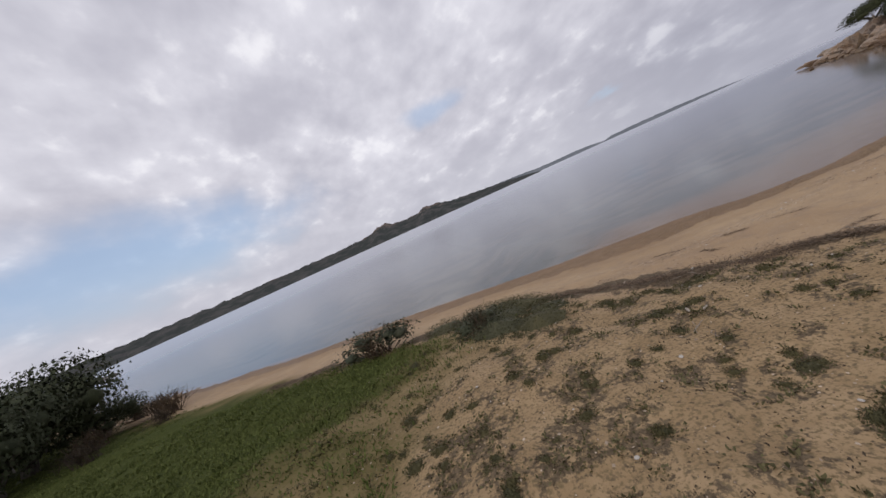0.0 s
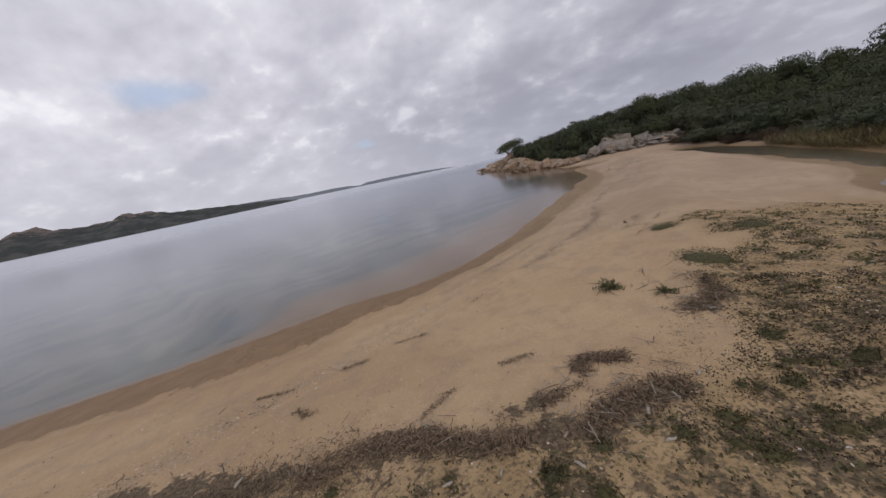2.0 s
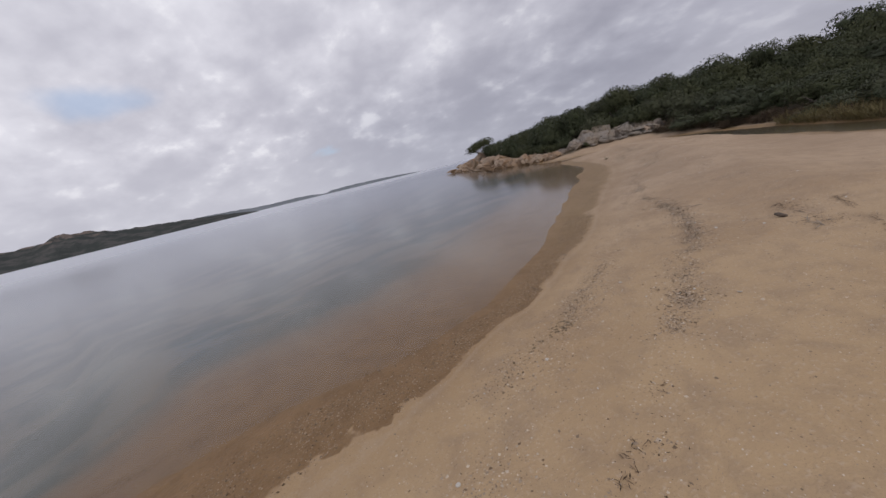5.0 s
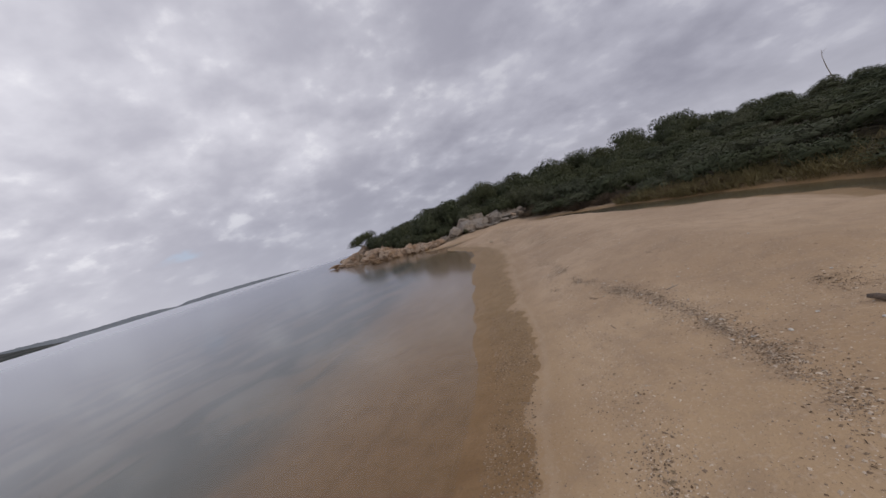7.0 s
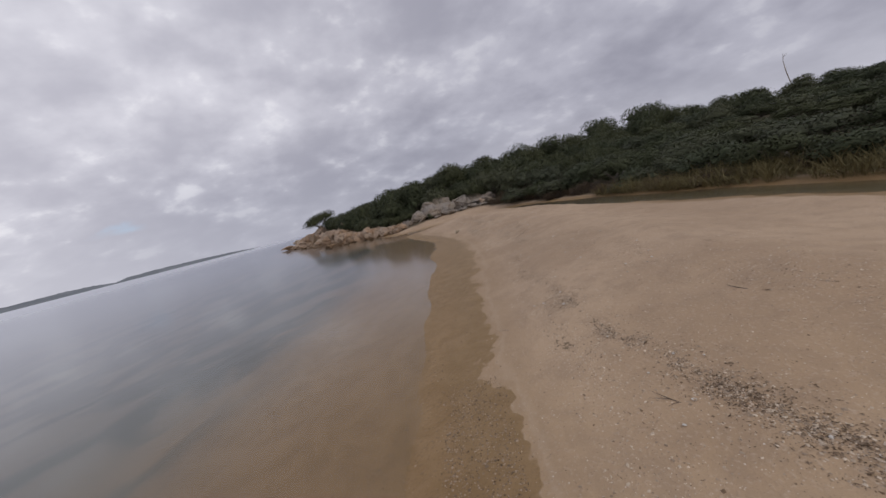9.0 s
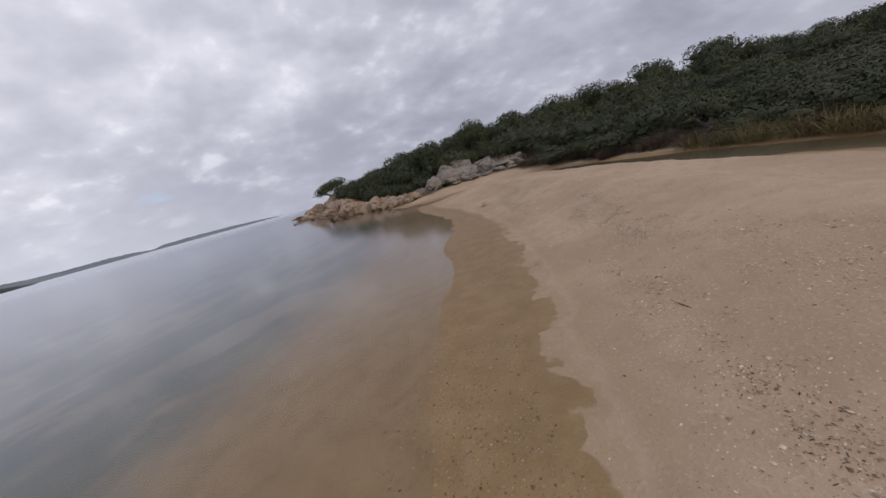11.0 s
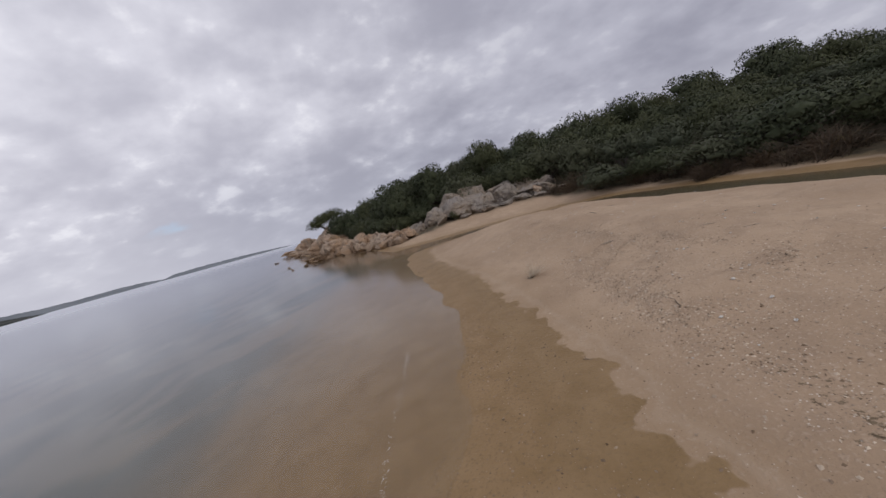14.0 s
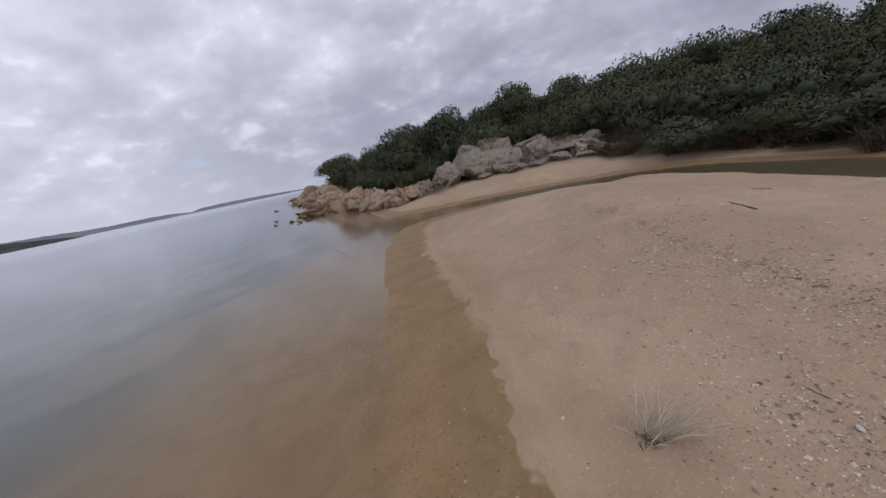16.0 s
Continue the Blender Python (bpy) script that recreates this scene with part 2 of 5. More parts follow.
def water_material():
    m, tree, shader = material("water")
    tree.nodes.remove(shader)
    at = world_place(tree)
    long = node(tree, "ShaderNodeMapping", None, Vector=at, Scale=(0.5, 1.0, 1.0), Rotation=(0, 0, 0.5)).outputs[0]
    waves = maths(tree, "ADD", grain(tree, long, 1.3, 3, 0.5), maths(tree, "MULTIPLY", grain(tree, long, 5.0, 2, 0.5), 0.2))
    # calm under the beach, a light breeze farther out and in some cat's-paws
    split = node(tree, "ShaderNodeSeparateXYZ", None, Vector=at).outputs
    out = maths(tree, "SUBTRACT", split[1], maths(tree, "MULTIPLY", split[0], 0.5))
    paws = smooth(tree, grain(tree, node(tree, "ShaderNodeMapping", None, Vector=at, Scale=(0.25, 1.0, 1.0), Rotation=(0, 0, 0.4)).outputs[0], 0.05, 3, 0.5), 0.56, 0.66, 0.0, 0.07)
    breeze = maths(tree, "ADD", smooth(tree, out, 30.0, 150.0, 0.0, 0.10), maths(tree, "MULTIPLY", paws, smooth(tree, out, 30.0, 70.0)))
    ripple = node(tree, "ShaderNodeBump", None, Strength=breeze, Distance=0.06, Height=waves).outputs[0]
    gloss = node(tree, "ShaderNodeBsdfGlossy", None, Color=(0.76, 0.775, 0.81, 1), Roughness=smooth(tree, out, 8.0, 120.0, 0.10, 0.30), Normal=ripple)
    clear = node(tree, "ShaderNodeBsdfTransparent", None, Color=(0.96, 0.965, 0.955, 1))
    facing = node(tree, "ShaderNodeLayerWeight", None, Blend=0.5, Normal=ripple).outputs["Facing"]
    amount = maths(tree, "ADD", maths(tree, "MULTIPLY", maths(tree, "POWER", facing, 5.0), 0.98), 0.02)
    both = node(tree, "ShaderNodeMixShader", None, i0=amount, i1=clear.outputs[0], i2=gloss.outputs[0])
    tree.links.new(both.outputs[0], tree.nodes["Material Output"].inputs[0])
    return m


def leaf_material(name, dark, light, dry=(0.16, 0.13, 0.06)):
    m, tree, shader = material(name, 0.6)
    one, all_of_it = by_island(tree), by_object(tree)
    colour = mix(tree, one, dark, light)
    colour = mix(tree, smooth(tree, all_of_it, 0.0, 1.0, 0.0, 0.45), colour, (light[0] * 1.25, light[1] * 1.1, light[2] * 0.9))
    colour = mix(tree, smooth(tree, one, 0.93, 0.99, 0.0, 0.6), colour, dry)
    tree.links.new(colour, shader.inputs["Base Color"])
    shader.inputs["Specular IOR Level"].default_value = 0.12
    return m


def wood_material(name, dark, light, scale=30.0):
    m, tree, shader = material(name, 0.85)
    at = own_place(tree)
    bark = grain(tree, node(tree, "ShaderNodeMapping", None, Vector=at, Scale=(1, 1, 0.2)).outputs[0], scale, 4, 0.6)
    colour = mix(tree, smooth(tree, bark, 0.3, 0.7), dark, light)
    colour = mix(tree, maths(tree, "MULTIPLY", by_object(tree), 0.35), colour, (0.2, 0.17, 0.14))
    tree.links.new(colour, shader.inputs["Base Color"])
    relief(tree, shader, bark, 0.6, 0.01)
    return m


def rock_material(name, pale, warm, dark):
    m, tree, shader = material(name, 0.85)
    at = world_place(tree)
    split = node(tree, "ShaderNodeSeparateXYZ", None, Vector=at).outputs
    broad, mid, fine = grain(tree, at, 0.8, 4, 0.6), grain(tree, at, 4.0, 6, 0.65, 0.3), grain(tree, at, 30, 4, 0.6)
    colour = mix(tree, smooth(tree, broad, 0.38, 0.62), pale, warm)
    colour = mix(tree, smooth(tree, mid, 0.5, 0.72, 0.0, 0.7), colour, dark)
    colour = mix(tree, smooth(tree, fine, 0.5, 0.75, 0.0, 0.3), colour, (0.42, 0.35, 0.29))
    seams = grain(tree, node(tree, "ShaderNodeMapping", None, Vector=at, Scale=(1.6, 1.6, 0.35), Rotation=(0.25, 0.2, 0.4)).outputs[0], 2.2, 5, 0.6, 0.5)
    colour = mix(tree, smooth(tree, maths(tree, "ABSOLUTE", maths(tree, "SUBTRACT", seams, 0.5)), 0.0, 0.035, 0.65, 0.0), colour, (0.075, 0.06, 0.048))
    # weathered tide band
    tide = smooth(tree, maths(tree, "ADD", split[2], maths(tree, "MULTIPLY", mid, 0.6)), 0.35, 1.0, 0.75, 0.0)
    colour = mix(tree, tide, colour, (0.19, 0.115, 0.058))
    colour = mix(tree, maths(tree, "MULTIPLY", by_object(tree), 0.3), colour, (0.24, 0.2, 0.17))
    tree.links.new(colour, shader.inputs["Base Color"])
    relief(tree, shader, maths(tree, "ADD", mid, maths(tree, "MULTIPLY", fine, 0.4)), 0.9, 0.06)
    return m


def speck_material(name, a, b, rough=0.7):
    m, tree, shader = material(name, rough)
    tree.links.new(mix(tree, by_island(tree), a, b), shader.inputs["Base Color"])
    shader.inputs["Specular IOR Level"].default_value = 0.15
    return m


def thing_material(name, a, b, rough=0.7, scale=40.0):
    m, tree, shader = material(name, rough)
    g = grain(tree, own_place(tree), scale, 4, 0.6)
    colour = mix(tree, smooth(tree, g, 0.3, 0.7), a, b)
    colour = mix(tree, maths(tree, "MULTIPLY", by_object(tree), 0.3), colour, (a[0] * 0.6, a[1] * 0.6, a[2] * 0.6))
    tree.links.new(colour, shader.inputs["Base Color"])
    relief(tree, shader, g, 0.4, 0.004)
    return m


def distance_material(name, a, b, scale, haze=0.0, bare=None):
    """Far country: patches of scrub and bare rock; the haze of distance is put in as a faint glow."""
    m, tree, shader = material(name, 1.0)
    at = world_place(tree)
    p = grain(tree, at, scale, 6, 0.7)
    colour = mix(tree, smooth(tree, p, 0.42, 0.62), a, b)
    if bare:
        top = maths(tree, "ADD", node(tree, "ShaderNodeSeparateXYZ", None, Vector=at).outputs[2], maths(tree, "MULTIPLY", maths(tree, "SUBTRACT", p, 0.5), 60.0))
        colour = mix(tree, smooth(tree, top, 28.0, 36.0), colour, bare)
    tree.links.new(colour, shader.inputs["Base Color"])
    shader.inputs["Specular IOR Level"].default_value = 0.0
    # distance haze painted as weak blue-grey emission from the surface itself
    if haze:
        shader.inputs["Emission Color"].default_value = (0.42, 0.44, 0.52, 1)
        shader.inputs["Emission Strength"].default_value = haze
    return m


GROUND, WATER = ground_material(), water_material()
OAK_LEAF = leaf_material("evergreen_leaves", (0.046, 0.055, 0.031), (0.065, 0.076, 0.041), (0.087, 0.083, 0.051))
GREY_LEAF = leaf_material("grey_green_leaves", (0.055, 0.064, 0.041), (0.081, 0.090, 0.056), (0.099, 0.093, 0.064))
BROWN_TWIG = leaf_material("brown_twigs", (0.034, 0.026, 0.019), (0.105, 0.080, 0.058))
BARK = wood_material("bark", (0.035, 0.028, 0.022), (0.12, 0.10, 0.08))
DEADWOOD = wood_material("grey_deadwood", (0.19, 0.155, 0.12), (0.44, 0.375, 0.30), 60)
DARKWOOD = wood_material("dark_driftwood", (0.05, 0.035, 0.025), (0.15, 0.10, 0.07), 60)
PALE_ROCK = rock_material("pale_granite", (0.262, 0.235, 0.206), (0.262, 0.208, 0.152), (0.135, 0.11, 0.088))
WARM_ROCK = rock_material("orange_granite", (0.40, 0.312, 0.232), (0.40, 0.262, 0.158), (0.20, 0.132, 0.085))
BLEACHED = wood_material("bleached_wood", (0.34, 0.29, 0.235), (0.58, 0.51, 0.42), 50)
SHELL = thing_material("white_shell", (0.70, 0.66, 0.60), (0.45, 0.40, 0.35), 0.5)
SHELL_GRIT = speck_material("shell_grit", (0.66, 0.545, 0.42), (0.15, 0.095, 0.055))
WRACK = speck_material("seagrass_wrack", (0.042, 0.027, 0.017), (0.25, 0.175, 0.115))
PEBBLE = speck_material("pebbles", (0.105, 0.068, 0.040), (0.40, 0.305, 0.215))
TUFT = speck_material("low_herbs", (0.056, 0.053, 0.024), (0.165, 0.145, 0.070))
GRASS = speck_material("grass_blades", (0.058, 0.078, 0.018), (0.145, 0.165, 0.048))
REED = speck_material("reeds", (0.095, 0.080, 0.036), (0.225, 0.185, 0.090))
STRAW = speck_material("straw", (0.38, 0.32, 0.24), (0.60, 0.53, 0.42))
# the last three carry a painted haze glow, strongest on the far shore
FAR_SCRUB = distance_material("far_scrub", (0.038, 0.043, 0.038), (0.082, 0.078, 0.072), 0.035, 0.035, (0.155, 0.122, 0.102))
FAR_HAZE = distance_material("far_shore_with_haze_glow", (0.07, 0.08, 0.085), (0.11, 0.12, 0.125), 0.01, 0.20)
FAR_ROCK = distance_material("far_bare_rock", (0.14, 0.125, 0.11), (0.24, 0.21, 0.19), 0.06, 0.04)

# ---- the plan ----
# Outline of the beach and sand spit (the lagoon's edge, then the creek's near edge), and of the wooded headland beyond the creek.
BEACH = [(-293.5, 269.35), (-59.2, 55.01), (-20.1, 21.45), (-11.2, 15.9), (-5.3, 13.0), (-2.3, 12.0), (0.2, 11.05), (2.3, 10.0), (3.4, 9.65), (5.1, 9.15), (6.5, 8.55), (8.0, 8.15), (11, 8.3), (14, 8.9), (17, 9.45), (20, 9.85), (24, 10.7),
         (26, 11.17), (28, 12.25), (30, 13.35), (32, 14.1), (33.5, 14.4), (34.8, 13.6), (35.7, 12), (36, 10), (35.7, 8.6), (34.5, 7), (31, 5.4), (27, 3.6), (23, 1.9),
         (19, 0.45), (16.8, 0.1), (15, 0.5), (13.6, 0.2), (12.4, -1.6), (9, -6.5), (0, -12), (-10, -25), (-60, -200), (-300, -200)]
HEADLAND = [(35.6, 16.4), (36.0, 14.8), (36.8, 12.7), (37.2, 10.6), (37.5, 8), (36.5, 5.9), (33.2, 4.2), (29.0, 2.2), (24.2, 0.8), (21, -0.4), (18.6, -0.9), (16.8, -0.9), (15.3, -0.1), (14.0, 0.4), (12.3, -1.4), (8.8, -6.6), (0, -14),
            (-10, -30), (-40, -200), (-40, -600), (600, -600), (600, 120), (300, 60), (120, 32), (86, 38), (73, 46.5), (67, 50.3), (60.3, 43.8), (53, 35.8), (43.6, 25.8), (39, 19.4)]


def inside_by(x, y, outline):
    """Metres inside an outline (outside: minus), for arrays of x and y."""
    p = np.array(outline, float)
    near, odd = np.full(x.shape, 1e9), np.zeros(x.shape, bool)
    for (ax, ay), (bx, by) in zip(p, np.roll(p, -1, 0)):
        dx, dy = bx - ax, by - ay
        u = np.clip(((x - ax) * dx + (y - ay) * dy) / (dx * dx + dy * dy), 0, 1)
        near = np.minimum(near, (x - ax - u * dx) ** 2 + (y - ay - u * dy) ** 2)
        if ay != by:
            odd ^= ((ay > y) != (by > y)) & (x < (bx - ax) * (y - ay) / (by - ay) + ax)
    return np.where(odd, 1, -1) * np.sqrt(near)


def hashed(i, j, seed):
    v = np.sin(i * 127.1 + j * 311.7 + seed * 74.7) * 43758.5453
    return v - np.floor(v)


def lumpy(x, y, size, seed=0):
    """Smooth noise from -1 to 1 with lumps of that size, for arrays."""
    x, y = x / size, y / size
    i, j = np.floor(x), np.floor(y)
    u, v = x - i, y - j
    u, v = u * u * (3 - 2 * u), v * v * (3 - 2 * v)
    a, b = hashed(i, j, seed), hashed(i + 1, j, seed)
    c, d = hashed(i, j + 1, seed), hashed(i + 1, j + 1, seed)
    return ((a * (1 - u) + b * u) * (1 - v) + (c * (1 - u) + d * u) * v) * 2 - 1


def step(value, low, high):
    u = np.clip((value - low) / (high - low), 0, 1)
    return u * u * (3 - 2 * u)


def beside(x, y, line):
    """Metres from a line of the plan, for arrays."""
    near = np.full(x.shape, 1e9)
    for (ax, ay), (bx, by) in zip(line[:-1], line[1:]):
        dx, dy = bx - ax, by - ay
        u = np.clip(((x - ax) * dx + (y - ay) * dy) / (dx * dx + dy * dy), 0, 1)
        near = np.minimum(near, (x - ax - u * dx) ** 2 + (y - ay - u * dy) ** 2)
    return np.sqrt(near)


# The spit's crest, above the creek
CREST = [(25, 5.0), (27, 6.0), (30, 7.5), (33, 9.0)]

# Strand lines, from the dune's edge down to the water
BAND_UPPER = [(-5.45, 9.27), (-1.88, 7.94), (0.18, 7.33), (0.78, 6.75), (1.28, 6.24), (1.84, 5.66), (2.29, 5.28), (2.58, 4.99), (2.97, 4.76), (3.18, 4.37), (3.36, 3.94), (3.66, 3.6), (4.07, 3.27), (4.92, 3.1), (5.89, 3.19), (6.95, 3.05)]
BAND_A = [(3.6, 5.9), (5.0, 5.85), (6.62, 5.84), (7.08, 5.8), (7.47, 5.78), (8.03, 5.71), (8.58, 5.7), (9.22, 5.68), (10.1, 5.7), (10.9, 5.78), (11.6, 5.95), (12.2, 6.18), (12.7, 6.32), (13.35, 6.6), (14.5, 6.85), (16.0, 7.2), (18, 7.4)]
BAND_B = [(10.0, 4.58), (10.4, 4.7), (12.4, 4.75), (13.3, 4.95), (14.4, 5.35), (17, 6.0), (19.0, 6.6), (20.6, 6.8), (21.5, 6.95), (22.5, 7.05), (24, 7.6), (25.8, 7.8), (26.8, 8.4), (28, 8.9), (29, 9.25), (30.3, 9.8)]
BAND_C = [(1.5, 6.6), (4, 6.5), (6.3, 6.75), (7.1, 6.7), (8.8, 6.7), (9.9, 6.66), (12.6, 6.9), (16, 7.35), (19.7, 7.6), (21, 7.95), (23.6, 8.5), (24.9, 8.8), (27.5, 9.6)]
# Brown streak of coarse sand just above the wet edge
STREAK = [(6.2, 7.02), (6.84, 6.92), (7.3, 6.76), (8.06, 6.76), (8.6, 6.74), (9.2, 6.74), (9.7, 6.75)]
PATCHES = ([(4.67, 3.49), (4.59, 3.66), (4.53, 3.81), (4.34, 3.75), (4.12, 3.74), (3.97, 3.74), (3.77, 3.94), (3.63, 4.02)], [(6.42, 3.1), (6.1, 2.98), (5.8, 3.02), (5.6, 3.2)], [(3.88, 3.5), (4.06, 3.34), (4.27, 3.2), (4.46, 3.08)], [(6.59, 3.36), (7.08, 3.16)])

# Line of seagrass wrack, beyond which low plants grow
WRACK_LINE = [(-58.78, 42.51), (-12.26, 12.92), (-5.45, 9.27), (-1.94, 7.54), (0.52, 6.05), (1.73, 5.54), (2.64, 5.13), (3.28, 4.36), (3.85, 3.5), (4.9, 3.22), (6.77, 3.15), (9.18, 3.4), (11.5, 2.58), (12.91, 1.06), (11.86, -0.91), (8.28, -3.82)]
PLANTED = WRACK_LINE + [(-0.88, -9.57), (-11.22, -22.3), (-65.64, -186.9)]


def fields(x, y):
    """Height of the ground, and how far it is soil with herbs, green turf, leaf litter."""
    s = inside_by(x, y, BEACH) + 0.16 * lumpy(x, y, 1.7, 3) + 0.10 * lumpy(x, y, 0.6, 4) * (x > 12)
    flat = 1 + 0.75 * np.exp(-((x - 20.8) / 5.0) ** 2) - 0.25 * np.exp(-((x - 7.7) / 2.4) ** 2) + 0.65 * np.exp(-((x - 3.7) / 2.4) ** 2) + 0.10 * np.exp(-((x - 12) / 1.8) ** 2)
    s = np.where(s > 0, s - np.minimum(s, 1.45) * (1 - 1 / flat), s)
    s = np.where(s < 0, s * (1 + 1.6 * step(-x, -5.5, -2.5)), s)
    # a low cut bank along the creek
    creek = step(5.0 + 0.2 * (x - 14) - y, -1.0, 1.0) * step(x, 12, 14)
    s = np.where(s > 0, s + creek * (np.minimum(2.1 * s, np.maximum(s, 2.3)) - s), s)
    beach = np.interp(s, [-400, -60, -20, -8, -3, -1, 0, 0.9, 1.6, 2.6, 5.0, 7.0, 12, 60, 200], [-6, -4, -2.2, -0.95, -0.36, -0.10, 0, 0.062, 0.17, 0.36, 0.68, 0.80, 1.05, 3, 12])
    s2 = inside_by(x, y, HEADLAND) + 0.25 * lumpy(x, y, 2.3, 5)
    head = np.interp(s2, [-400, -60, -20, -8, -3, -1, 0, 0.6, 1.5, 3, 6, 12, 20, 30, 45, 80, 300], [-6, -4, -2.2, -1.2, -0.5, -0.16, 0, 0.05, 0.12, 0.32, 0.75, 1.5, 2.3, 3.0, 3.8, 5.5, 9])
    beach = beach + 0.12 * np.exp(-(beside(x, y, CREST) / 1.7) ** 2)
    z = np.maximum(beach, head)
    planted = step(inside_by(x, y, PLANTED) + 0.5 * lumpy(x, y, 1.1, 8) + 0.25 * lumpy(x, y, 0.4, 9), -0.5, 0.5)
    turf = planted * step(-x - 1.0 + 0.55 * (y - 4.9) + 0.8 * lumpy(x, y, 1.2, 10) + 0.7 * lumpy(x, y, 0.4, 17), -0.4, 3.2)
    litter = step(s2 - 3.5 * np.exp(-((y - 12) / 5) ** 2) + 0.8 * lumpy(x, y, 1.5, 11), 0.6, 1.5)
    z = z + step(z, 0.02, 0.25) * (0.028 * lumpy(x, y, 1.3, 12) + 0.016 * lumpy(x, y, 0.45, 13) + 0.008 * lumpy(x, y, 0.17, 14))
    z = z + planted * (0.05 * lumpy(x, y, 0.9, 15) + 0.03 * lumpy(x, y, 0.33, 16))
    return z, planted, turf, litter


def patchy(x, y):
    return 0.08 * step(x, 2.5, 5.0) * step(-y, -2.2, -1.0) + (0.15 + 0.3 * step(x, 2.0, 4.0)) * lumpy(x, y, 1.0, 51) + 0.45 * lumpy(x, y, 0.32, 52) + 0.40 * lumpy(x, y, 0.13, 54)


def clumps(x, y):
    """How deep within a clump of low herbs (outside: minus): one round-edged clump in most cells of a loose grid."""
    u, v = x + 0.07 * lumpy(x, y, 0.16, 62) + 0.03 * lumpy(x, y, 0.07, 63), y + 0.07 * lumpy(x, y, 0.16, 64) + 0.03 * lumpy(x, y, 0.07, 65)
    best = np.full(x.shape, -1.0)
    for cell, seed, share in ((0.32, 66, 0.58), (0.17, 70, 0.60)):
        i, j = np.floor(u / cell), np.floor(v / cell)
        for a in (-1, 0, 1):
            for b in (-1, 0, 1):
                cx, cy = i + a + 0.2 + 0.6 * hashed(i + a, j + b, seed), j + b + 0.2 + 0.6 * hashed(i + a, j + b, seed + 1)
                crowd = share + 0.30 * lumpy(cx * cell, cy * cell, 1.8, 68) + 0.24 * step(cx * cell, 2.0, 4.0)
                r = np.where(hashed(i + a, j + b, seed + 2) < crowd, cell * (0.18 + 0.46 * hashed(i + a, j + b, seed + 3) ** 1.5), 0.001)
                best = np.maximum(best, 1 - np.hypot(u - cx * cell, v - cy * cell) / r)
    return best


def mats(x, y, planted, turf):
    """Where dead leaves and wrack cover the ground."""
    fray = 0.10 * lumpy(x, y, 0.35, 55) + 0.07 * lumpy(x, y, 0.13, 56)
    band = step(0.10 + 0.20 * step(-x, -3.2, -1.5) + 1.6 * fray - beside(x, y, BAND_UPPER[:13]), -0.05, 0.08)
    for line in PATCHES:
        band = np.maximum(band, step(0.062 + 0.75 * fray - beside(x, y, line), -0.02, 0.04))
    grit = np.maximum(0.36 * np.exp(-(beside(x, y, BAND_A) / 0.13) ** 2) * step(x, 5, 7), 0.36 * np.exp(-(beside(x, y, BAND_C) / 0.22) ** 2))
    grit = np.maximum(grit, 0.25 * np.exp(-(beside(x, y, BAND_B) / 0.45) ** 2)) * (0.75 + 0.45 * lumpy(x, y, 0.8, 57) + 0.3 * lumpy(x, y, 0.25, 58))
    grit = np.maximum(grit, (0.50 + 0.2 * lumpy(x, y, 0.5, 47)) * np.exp(-(beside(x, y, STREAK) / (0.085 + 0.04 * lumpy(x, y, 0.6, 48))) ** 2))
    band = np.maximum(band, grit)
    return np.maximum(planted * (1 - turf) * step(x, 11.5, 8.5) * (0.33 + 0.30 * step(clumps(x, y), -0.25, 0.35)), band * step(patchy(x, y), -0.85, -0.45) * step(lumpy(x, y, 0.7, 59) + 0.6 * lumpy(x, y, 0.22, 60), -0.75, 0.05))


def height(x, y):
    return float(fields(np.array([float(x)]), np.array([float(y)]))[0][0])


def heights(x, y):
    return fields(np.asarray(x, float), np.asarray(y, float))[0]


def mesh_of(name, points, faces, *mats, smoothed=False, slots=None):
    me = bpy.data.meshes.new(name)
    me.from_pydata([tuple(map(float, p)) for p in points] if not isinstance(points, np.ndarray) else points.tolist(), [], faces if isinstance(faces, list) else faces.tolist())
    for m in mats:
        me.materials.append(m)
    if smoothed:
        me.polygons.foreach_set("use_smooth", np.ones(len(me.polygons), bool))
    if slots is not None:
        me.polygons.foreach_set("material_index", np.asarray(slots, np.int32))
    me.update()
    return me


def grid_faces(n, m):
    k = (np.arange(n - 1)[:, None] * m + np.arange(m - 1)[None]).ravel()
    return np.stack([k, k + m, k + m + 1, k + 1], 1)


def stretched(low, high, spacing, reach, count):
    """Even steps from low to high, then growing ones out to reach on both sides."""
    inner = np.arange(low, high + spacing / 2, spacing)
    out = np.geomspace(spacing, reach, count)
    return np.concatenate([(low - out)[::-1], inner, inner[-1] + out])


def make_ground():
    gx, gy = stretched(-3, 34, 0.11, 4200, 70), stretched(-3, 15, 0.10, 4200, 70)
    x, y = (a.ravel() for a in np.meshgrid(gx, gy, indexing="ij"))
    z, planted, turf, litter = fields(x, y)
    me = mesh_of("ground", np.stack([x, y, z], 1), grid_faces(len(gx), len(gy)), GROUND, smoothed=True)
    kinds = me.color_attributes.new("kinds", "FLOAT_COLOR", "POINT")
    kinds.data.foreach_set("color", np.stack([planted, turf, litter, mats(x, y, planted, turf)], 1).astype(np.float32).ravel())
    tagged(new("ground", me), "pale sandy beach, wet at the water's edge, with earthy dune", "ground", kind="structure")


make_ground()
wx = np.array([-4200.0, 4200.0])
